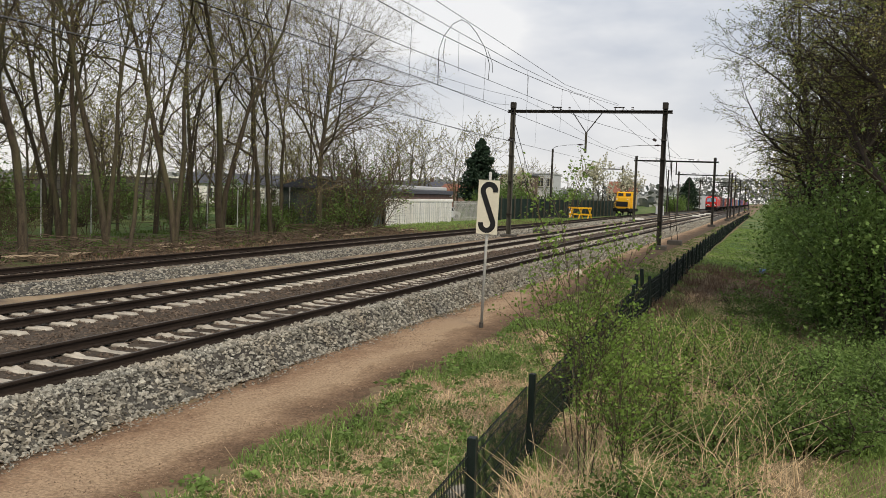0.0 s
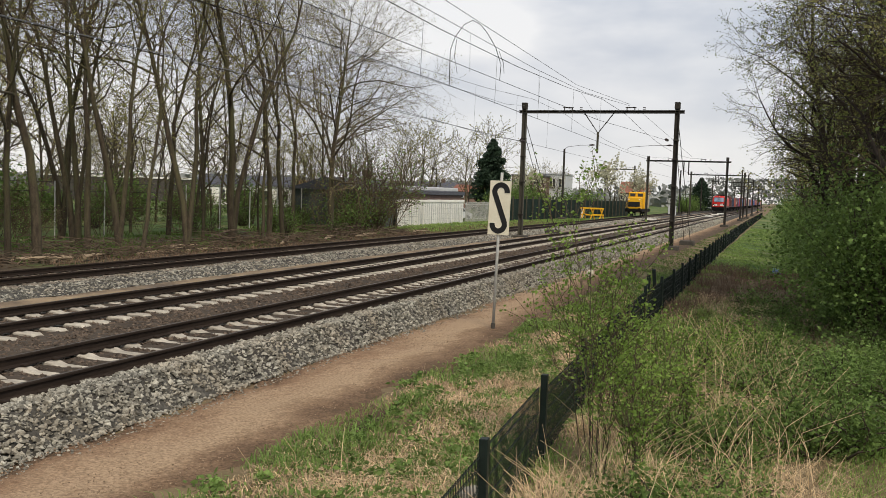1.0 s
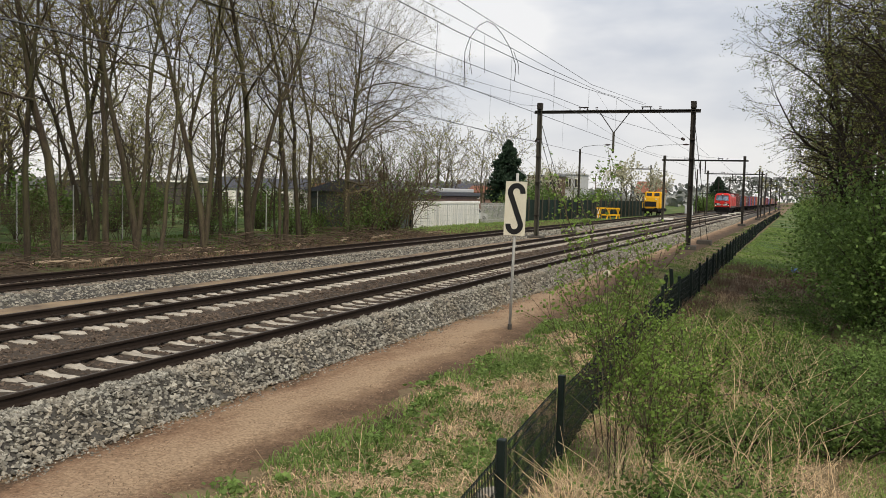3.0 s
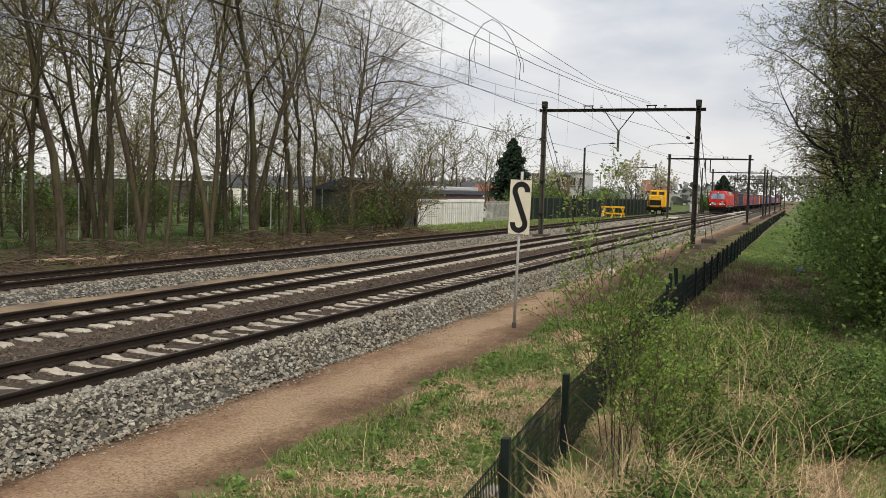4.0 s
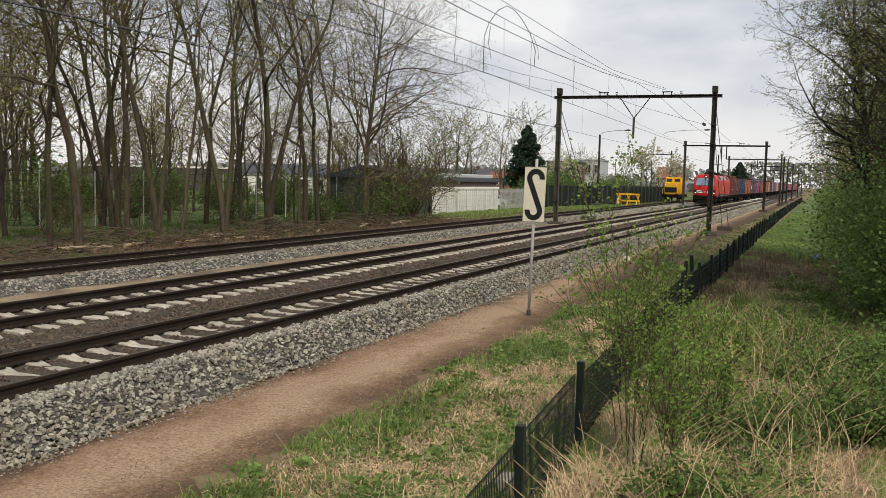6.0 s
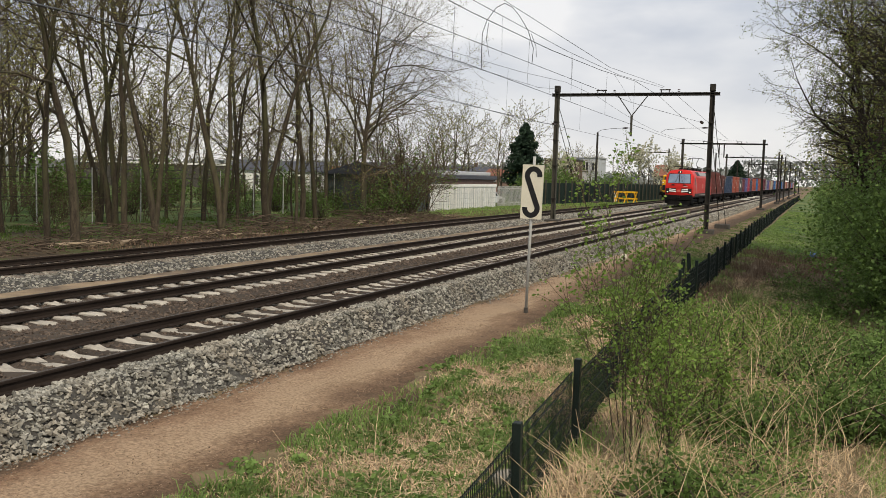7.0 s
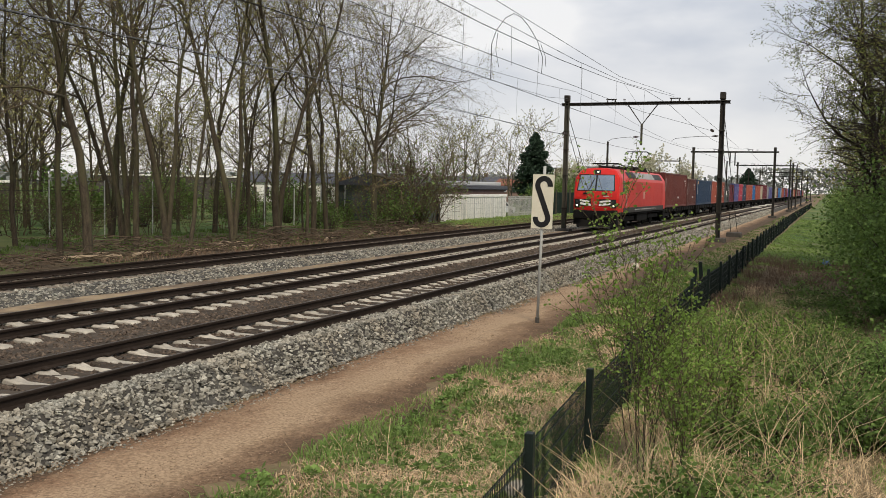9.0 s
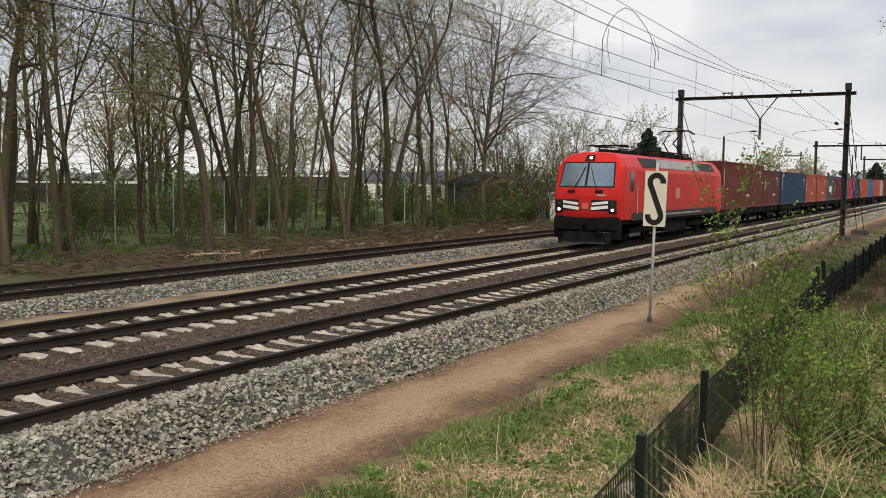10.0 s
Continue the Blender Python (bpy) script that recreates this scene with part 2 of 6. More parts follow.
def worn_path():
    """Red gravel, trodden to tan along its middle, with dark soil crumbling in from both edges."""
    m = bpy.data.materials.new("trodden_red_gravel")
    m.use_nodes = True
    nt = m.node_tree
    sh = nt.nodes["Principled BSDF"]
    add, link = nt.nodes.new, nt.links.new
    coord, sep = add("ShaderNodeTexCoord"), add("ShaderNodeSeparateXYZ")
    link(coord.outputs["Object"], sep.inputs["Vector"])

    def noise(scale, detail, stretch=(1, 1, 1)):
        mp, n = add("ShaderNodeMapping"), add("ShaderNodeTexNoise")
        mp.inputs["Scale"].default_value = stretch
        n.inputs["Scale"].default_value, n.inputs["Detail"].default_value = scale, detail
        n.inputs["Roughness"].default_value = 0.68
        link(coord.outputs["Object"], mp.inputs["Vector"])
        link(mp.outputs["Vector"], n.inputs["Vector"])
        return n.outputs["Fac"]

    def calc(op, a, b):
        n = add("ShaderNodeMath")
        n.operation = op
        for k, v in enumerate((a, b)):
            if isinstance(v, (int, float)):
                n.inputs[k].default_value = v
            else:
                link(v, n.inputs[k])
        return n.outputs["Value"]
    # place across the path, pushed about by the noises
    across = calc("MULTIPLY", calc("ADD", sep.outputs["X"], 8.0), 1 / 2.8)
    push = calc("ADD", calc("MULTIPLY", calc("SUBTRACT", noise(1.1, 7.0, (1, 0.5, 1)), 0.5), 0.8), calc("MULTIPLY", calc("SUBTRACT", noise(9.0, 4.0), 0.5), 0.35))
    # further on the path is less trodden and the soil closes in
    along = add("ShaderNodeMapRange")
    along.inputs["From Min"].default_value, along.inputs["From Max"].default_value = 16.0, 42.0
    along.inputs["To Max"].default_value = 0.38
    link(sep.outputs["Y"], along.inputs["Value"])
    push = calc("ADD", push, along.outputs["Result"])
    ramp = add("ShaderNodeValToRGB")
    cr = ramp.color_ramp
    cr.elements[0].position, cr.elements[0].color = 0.02, (0.10, 0.066, 0.042, 1)
    cr.elements[1].position, cr.elements[1].color = 0.98, (0.085, 0.06, 0.038, 1)
    for p, c in ((0.14, (0.22, 0.135, 0.082)), (0.34, (0.34, 0.238, 0.152)), (0.50, (0.36, 0.257, 0.165)), (0.66, (0.22, 0.145, 0.09)), (0.82, (0.14, 0.09, 0.056))):
        e = cr.elements.new(p)
        e.color = (*c, 1)
    link(calc("ADD", across, push), ramp.inputs["Fac"])
    grain, hsv = noise(26.0, 5.0), add("ShaderNodeHueSaturation")
    link(calc("ADD", calc("MULTIPLY", grain, 2.4), -0.2), hsv.inputs["Value"])
    link(ramp.outputs["Color"], hsv.inputs["Color"])
    link(hsv.outputs["Color"], sh.inputs["Base Color"])
    sh.inputs["Roughness"].default_value, sh.inputs["Specular IOR Level"].default_value = 0.95, 0.15
    bp = add("ShaderNodeBump")
    bp.inputs["Strength"].default_value, bp.inputs["Distance"].default_value = 1.0, 0.02
    link(grain, bp.inputs["Height"])
    link(bp.outputs["Normal"], sh.inputs["Normal"])
    return m


M["path"] = worn_path()


def paint(name, c):
    c = tuple(0.78 * v for v in c)
    return mat(name, c, tuple(v * 0.72 for v in c), 1.1, 0.6, bump=0.06, fine=10, stretch=(1, 1, 0.35))


BOX = {
    "oxide": paint("oxide_brown_paint", (0.17, 0.048, 0.04)),
    "brown": paint("dull_brown_paint", (0.135, 0.052, 0.045)),
    "navy": paint("navy_blue_paint", (0.036, 0.064, 0.12)),
    "orange": paint("orange_red_paint", (0.42, 0.105, 0.065)),
    "slate": paint("slate_grey_paint", (0.085, 0.10, 0.10)),
    "maroon": paint("maroon_paint", (0.16, 0.03, 0.045)),
    "blue": paint("bright_blue_paint", (0.03, 0.17, 0.45)),
    "violet": paint("violet_blue_paint", (0.12, 0.12, 0.30)),
    "pinkred": paint("pinkish_red_paint", (0.50, 0.06, 0.09)),
    "plate": paint("orange_plate_paint", (0.75, 0.42, 0.2)),
    "cream": paint("cream_paint", (0.52, 0.45, 0.34)),
    "grey": paint("light_grey_paint", (0.33, 0.34, 0.35)),
}


# ---- building blocks ----
class Geo:
    """Collects points and faces, and becomes one mesh."""

    def __init__(self):
        self.v, self.f = [], []

    def face(self, *pts):
        k = len(self.v)
        self.v += [tuple(p) for p in pts]
        self.f.append(tuple(range(k, k + len(pts))))
        return self

    def box(self, x0, x1, y0, y1, z0, z1, c=0.0):
        """A block from corner to corner, with its edges chamfered by c."""
        lo, hi = (x0, y0, z0), (x1, y1, z1)
        k = len(self.v)
        if c <= 0:
            self.v += [(x, y, z) for x in (x0, x1) for y in (y0, y1) for z in (z0, z1)]
            self.f += [tuple(k + i for i in q) for q in ((0, 1, 3, 2), (4, 6, 7, 5), (0, 4, 5, 1), (2, 3, 7, 6), (0, 2, 6, 4), (1, 5, 7, 3))]
            return self
        idx = {}
        for s in [(a, b, d) for a in (0, 1) for b in (0, 1) for d in (0, 1)]:
            for ax in range(3):
                p = [(hi[i] - c if s[i] else lo[i] + c) if i != ax else (hi[i] if s[i] else lo[i]) for i in range(3)]
                idx[s, ax] = len(self.v)
                self.v.append(tuple(p))
        for ax in range(3):
            o = [i for i in range(3) if i != ax]
            for e in (0, 1):
                ring = []
                for a, b in ((0, 0), (1, 0), (1, 1), (0, 1)):
                    s = [0, 0, 0]
                    s[ax], s[o[0]], s[o[1]] = e, a, b
                    ring.append(idx[tuple(s), ax])
                self.f.append(tuple(ring))
            for a in (0, 1):
                for b in (0, 1):
                    s, t = [0, 0, 0], [0, 0, 0]
                    s[o[0]], s[o[1]] = a, b
                    t[o[0]], t[o[1]] = a, b
                    t[ax] = 1
                    s, t = tuple(s), tuple(t)
                    self.f.append((idx[s, o[0]], idx[t, o[0]], idx[t, o[1]], idx[s, o[1]]))
        for s in [(a, b, d) for a in (0, 1) for b in (0, 1) for d in (0, 1)]:
            self.f.append((idx[s, 0], idx[s, 1], idx[s, 2]))
        return self

    def tube(self, points, radii, n=6, caps=True):
        """A round bar through the points."""
        points = [Vector(p) for p in points]
        if not isinstance(radii, (list, tuple)):
            radii = [radii] * len(points)
        rings = []
        for i, p in enumerate(points):
            d = (points[min(i + 1, len(points) - 1)] - points[max(i - 1, 0)]).normalized()
            up = Vector((0, 0, 1)) if abs(d.z) < 0.9 else Vector((1, 0, 0))
            a = d.cross(up).normalized()
            b = d.cross(a)
            ring = []
            for j in range(n):
                w = 2 * math.pi * j / n
                ring.append(len(self.v))
                self.v.append(tuple(p + (a * math.cos(w) + b * math.sin(w)) * radii[i]))
            rings.append(ring)
        for r, s in zip(rings, rings[1:]):
            self.f += [(r[j], r[(j + 1) % n], s[(j + 1) % n], s[j]) for j in range(n)]
        if caps:
            self.f += [tuple(reversed(rings[0])), tuple(rings[-1])]
        return self

    def sweep(self, profile, y0, y1, closed=True):
        """An (x, z) profile drawn along y."""
        n, k = len(profile), len(self.v)
        self.v += [(x, y0, z) for x, z in profile] + [(x, y1, z) for x, z in profile]
        self.f += [(k + j, k + (j + 1) % n, k + n + (j + 1) % n, k + n + j) for j in range(n if closed else n - 1)]
        if closed:
            self.f += [tuple(k + j for j in range(n)), tuple(k + n + j for j in reversed(range(n)))]
        return self

    def moved(self, m):
        self.v = [tuple(m @ Vector(p)) for p in self.v]
        return self

    def mesh(self, name, material, smooth=False):
        me = bpy.data.meshes.new(name)
        me.from_pydata(self.v, [], self.f)
        for mm in (material if isinstance(material, (list, tuple)) else [material]):
            me.materials.append(mm)
        if smooth:
            me.polygons.foreach_set("use_smooth", [True] * len(me.polygons))
        me.update()
        return me


def part(name, geo, material, parent, label="", smooth=False):
    """One mesh object under a thing or under a part."""
    ob = new(name, geo.mesh(name, material, smooth) if isinstance(geo, Geo) else geo)
    ob.parent = parent
    return tagged(ob, label)


def thing(name, label, category, group="", kind="", at=None):
    ob = new(name)
    ob.empty_display_size = 0.2
    if at is not None:
        ob.matrix_basis = at
    return tagged(ob, label, category, group, kind)


def single(name, geo, material, label, category, group="", kind="", at=None, smooth=False):
    ob = new(name, geo.mesh(name, material, smooth) if isinstance(geo, Geo) else geo)
    if at is not None:
        ob.matrix_basis = at
    return tagged(ob, label, category, group, kind)


def cloud_mesh(name, verts, faces, materials, index=None):
    """A mesh from arrays: verts (n, 3), faces (m, 3 or 4)."""
    me = bpy.data.meshes.new(name)
    m, k = faces.shape
    me.vertices.add(len(verts))
    me.vertices.foreach_set("co", np.ascontiguousarray(verts, dtype=np.float32).ravel())
    me.loops.add(m * k)
    me.loops.foreach_set("vertex_index", np.ascontiguousarray(faces, dtype=np.int32).ravel())
    me.polygons.add(m)
    me.polygons.foreach_set("loop_start", np.arange(0, m * k, k, dtype=np.int32))
    for mm in materials:
        me.materials.append(mm)
    if index is not None:
        me.polygons.foreach_set("material_index", np.ascontiguousarray(index, dtype=np.int32))
    me.polygons.foreach_set("use_smooth", np.zeros(m, dtype=bool))
    me.update(calc_edges=True)
    return me


def hill(x, y):
    """The height of the ground."""
    x, y = np.asarray(x, float), np.asarray(y, float)
    z = np.interp(x, [-3000, -60, -30, -22.5, -21.2, -16.4, -15.4, -14.0, -9.5, -5.8, -2.4, 0.5, 6, 3000],
                  [-0.5, -0.45, -0.32, -0.36, -0.42, -0.29, -0.29, -0.55, -0.66, -0.62, -0.70, -0.86, -0.6, -0.6])
    wob = 0.05 * np.sin(x * 1.3 + 0.7 * y) * np.sin(0.9 * y - 0.4 * x) + 0.035 * np.sin(2.9 * x + 1.7 * y)
    return z + wob * np.where((x > -5.6) | (x < -22.5), 1.0, 0.12) * np.where((abs(x) < 60) & (y < 160), 1, 0)


def stones(n, xs, ys, zs, size, seed=1):
    """Angular stones with their middles at the given places."""
    r = np.random.default_rng(seed)
    base = np.array([[1, 0, 0], [-1, 0, 0], [0, 1, 0], [0, -1, 0], [0, 0, 1], [0, 0, -1.0]])
    tri = np.array([[0, 2, 4], [2, 1, 4], [1, 3, 4], [3, 0, 4], [2, 0, 5], [1, 2, 5], [3, 1, 5], [0, 3, 5]])
    v = base[None] * (0.65 + 0.7 * r.random((n, 6, 1))) + r.normal(0, 0.22, (n, 6, 3))
    ax = r.normal(size=(n, 3))
    ax /= np.linalg.norm(ax, axis=1, keepdims=True)
    w = r.random(n) * 6.28
    c, s = np.cos(w)[:, None, None], np.sin(w)[:, None, None]
    k = ax[:, None, :]
    v = v * c + np.cross(np.broadcast_to(k, v.shape), v) * s + k * (v * k).sum(-1, keepdims=True) * (1 - c)
    v = v * (size * (0.55 + 0.9 * r.random(n) ** 1.5))[:, None, None] * np.array([1, 1, 0.8])
    v += np.stack([xs, ys, zs], -1)[:, None, :]
    f = tri[None] + 6 * np.arange(n)[:, None, None]
    return v.reshape(-1, 3), f.reshape(-1, 3)


def blades(xs, ys, zs, height, width, lean, seed=1):
    """Grass blades: each of three points up its length."""
    r = np.random.default_rng(seed)
    n = len(xs)
    a, b = r.random(n) * 6.28, r.random(n) * 6.28
    h = height * (0.45 + 0.8 * r.random(n))
    w = width * (0.6 + 0.8 * r.random(n))
    le = lean * h * (0.3 + r.random(n))
    side = np.stack([np.cos(b), np.sin(b), np.zeros(n)], -1)
    out = np.stack([np.cos(a), np.sin(a), np.zeros(n)], -1)
    p = np.stack([xs, ys, zs], -1)
    up = np.array([0, 0, 1.0])
    mid = p + up * (h * 0.6)[:, None] + out * (le * 0.35)[:, None]
    top = p + up * (h * (1 - 0.35 * np.minimum(lean, 1.2)))[:, None] + out * le[:, None]
    s = side * (w / 2)[:, None]
    v = np.stack([p - s, p + s, mid + s * 0.8, mid - s * 0.8, top], 1)
    k = 5 * np.arange(n)[:, None]
    f = np.concatenate([k + [[0, 1, 2]], k + [[0, 2, 3]], k + [[3, 2, 4]]], 0)
    return v.reshape(-1, 3), f


def leaf_quads(c, size, seed=1, flat=0.5, long=1.5):
    """Leaf-shaped kites round the centres c (n, 3)."""
    r = np.random.default_rng(seed)
    n = len(c)
    d = r.normal(size=(n, 3)) * [1, 1, flat]
    d /= np.linalg.norm(d, axis=1, keepdims=True) + 1e-9
    e = np.cross(d, r.normal(size=(n, 3)))
    e /= np.linalg.norm(e, axis=1, keepdims=True) + 1e-9
    s = (size * (0.55 + 0.9 * r.random(n)))[:, None]
    v = np.stack([c - d * s * long * 0.5, c + e * s * 0.5, c + d * s * long * 0.5, c - e * s * 0.5], 1)
    return v.reshape(-1, 3), np.arange(4 * n).reshape(n, 4)


# ---- ground and line ----
def build_ground():
    xs = np.unique(np.concatenate([[-3000, -1200, -500, -250, -120, -90], np.arange(-70, -22, 2.0), np.arange(-22, -6, 1.0), np.arange(-6, 8, 0.3),
                                   np.arange(8, 40, 4.0), [60, 120, 300, 900, 3000]]))
    ys = np.unique(np.concatenate([[-600, -200, -60], np.arange(-20, 3, 3.0), np.arange(3, 30, 0.35), np.arange(30, 60, 1.0), np.arange(60, 200, 5.0),
                                   [220, 260, 320, 400, 600, 900, 1500, 3000]]))
    gx, gy = np.meshgrid(xs, ys)
    gz = hill(gx, gy)
    v = np.stack([gx, gy, gz], -1).reshape(-1, 3)
    nx, ny = len(xs), len(ys)
    i = np.arange(nx - 1)[None] + nx * np.arange(ny - 1)[:, None]
    f = np.stack([i, i + 1, i + nx + 1, i + nx], -1).reshape(-1, 4)
    mx = ((gx[:-1, :-1] + gx[1:, 1:]) / 2).reshape(-1)
    my = ((gy[:-1, :-1] + gy[1:, 1:]) / 2).reshape(-1)
    index = np.where((mx < -21) & (mx > -33) & (my < 62), 1, np.where(mx < -21, 2, np.where(mx < -14, 3, 0)))
    index = np.where((mx > -3.2) & (my > 42), 2, index)
    me = cloud_mesh("ground", v, f, [M["meadow"], M["litter"], M["lawn"], M["sand"]], index)
    me.polygons.foreach_set("use_smooth", [True] * len(me.polygons))
    single("ground", me, None, "patchy meadow ground with grass, litter and bare soil", "ground", kind="structure")


def strip(name, x0, x1, z, material, label, seed, wob=0.12, y0=-20, y1=420):
    """A narrow surface along the line with ragged edges."""
    r = np.random.default_rng(seed)
    ys = np.concatenate([np.arange(y0, 60, 0.4), np.arange(60, y1, 4.0)])
    n = len(ys)

    def edge():
        e = r.normal(0, 1, n)
        e = np.convolve(e, np.ones(5) / 5, "same") + 0.5 * np.convolve(r.normal(0, 1, n), np.ones(25) / 25, "same") * 2
        return e * wob
    a, b = x0 + edge(), x1 + edge()
    cols = [a, a * 0.75 + b * 0.25, (a + b) / 2, a * 0.25 + b * 0.75, b]
    lift = [-0.05, 0.015, 0.025, 0.015, -0.05]
    v = np.stack([np.stack([c, ys, np.full(n, z) + l + 0.01 * r.normal(size=n)], -1) for c, l in zip(cols, lift)], 1).reshape(-1, 3)
    i = 5 * np.arange(n - 1)[:, None] + np.arange(4)[None]
    f = np.stack([i, i + 1, i + 6, i + 5], -1).reshape(-1, 4)
    single(name, cloud_mesh(name, v, f, [M[material]]), None, label, "path", kind="structure")


def build_bed(name, profile, material, label, mid):
    """A ballast bed: a profile in x and z along the line, with a lumpy top."""
    r = np.random.default_rng(len(name))
    px, pz = zip(*profile)
    xs = np.unique(np.concatenate([np.linspace(px[0], px[-1], 30), px]))
    ys = np.concatenate([np.arange(-20, 4, 1.0), np.arange(4, 40, 0.18), np.arange(40, 90, 0.8), np.arange(90, 520, 8.0)])
    gx, gy = np.meshgrid(xs, ys)
    gz = np.interp(gx, px, pz) + r.normal(0, 0.014, gx.shape)
    v = np.stack([gx + r.normal(0, 0.02, gx.shape), gy, gz], -1).reshape(-1, 3)
    nx, ny = len(xs), len(ys)
    i = np.arange(nx - 1)[None] + nx * np.arange(ny - 1)[:, None]
    f = np.stack([i, i + 1, i + nx + 1, i + nx], -1).reshape(-1, 4)
    cx = ((gx[:-1, :-1] + gx[1:, 1:]) / 2).reshape(-1)
    me = cloud_mesh(name, v, f, [M["ballast_grey"], M["ballast"]], mid(cx))
    single(name, me, None, label, "ballast", kind="structure")


RAIL = [(-0.075, -0.172), (0.075, -0.172), (0.075, -0.162), (0.018, -0.145), (0.010, -0.135), (0.010, -0.05), (0.035, -0.04), (0.036, -0.012),
        (0.028, -0.002), (-0.028, -0.002), (-0.036, -0.012), (-0.035, -0.04), (-0.010, -0.05), (-0.010, -0.135), (-0.018, -0.145), (-0.075, -0.162)]


def sleeper_mesh(material, low):
    """A concrete sleeper with raised rail seats and a lower, narrower middle."""
    g = Geo()
    st = [(-1.28, -0.20), (-1.22, -0.165), (-0.6, -0.165), (-0.42, -0.175 - low), (0.42, -0.175 - low), (0.6, -0.165), (1.22, -0.165), (1.28, -0.20)]
    rings = []
    for x, z in st:
        w = 0.125 if abs(x) > 0.5 else 0.095
        k = len(g.v)
        g.v += [(x, -w, -0.36), (x, -w, z - 0.02), (x, -w + 0.025, z), (x, w - 0.025, z), (x, w, z - 0.02), (x, w, -0.36)]
        rings.append([k + j for j in range(6)])
    for a, b in zip(rings, rings[1:]):
        g.f += [(a[j], a[j + 1], b[j + 1], b[j]) for j in range(5)]
    g.f += [tuple(rings[0]), tuple(reversed(rings[-1]))]
    return g


def build_track(x, label, material, top, first, y_near, y_far, low=0.02):
    """A track: two rails with polished heads, and its sleepers one by one."""
    track = thing("railway_track", label, "railway track", "tracks of the line", at=pose(x, 0, 0))
    for s in (-1, 1):
        rail = part("rail", Geo().sweep([(s * 0.7525 + a, b) for a, b in RAIL], -40, 900), M["rail"], track)
        part("rail_head", Geo().box(s * 0.7525 - 0.026, s * 0.7525 + 0.026, -40, 900, -0.002, 0.001), M[top], rail, "worn rail running surface")
    g = sleeper_mesh(material, low)
    me = g.mesh("sleeper", M[material])
    r = np.random.default_rng(int(-x * 10))
    y = first
    while y < y_far:
        ob = part("sleeper", me, None, track)
        ob.matrix_basis = pose(r.normal(0, 0.012), y + r.normal(0, 0.02), -0.012 + r.normal(0, 0.004), 0, 0, r.normal(0, 0.35))
        y += 0.6
    rest = Geo()
    while y < 210:
        k = len(rest.v)
        rest.v += [(a, b + y, c - 0.015) for a, b, c in g.v]
        rest.f += [tuple(k + i for i in q) for q in g.f]
        y += 0.6
    tagged(part("sleeper_rest", rest, M[material], track), kind="stuff")
    # clips on the rail feet
    clip = Geo().box(-0.05, 0.05, -0.05, 0.05, -0.165, -0.125, 0.012)
    clips = Geo()
    y = first
    while y < 34:
        for s in (-0.88, -0.625, 0.625, 0.88):
            k = len(clips.v)
            clips.v += [(a + s, b + y, c) for a, b, c in clip.v]
            clips.f += [tuple(k + i for i in q) for q in clip.f]
        y += 0.6
    tagged(part("fastening", clips, M["rail"], track), kind="stuff")


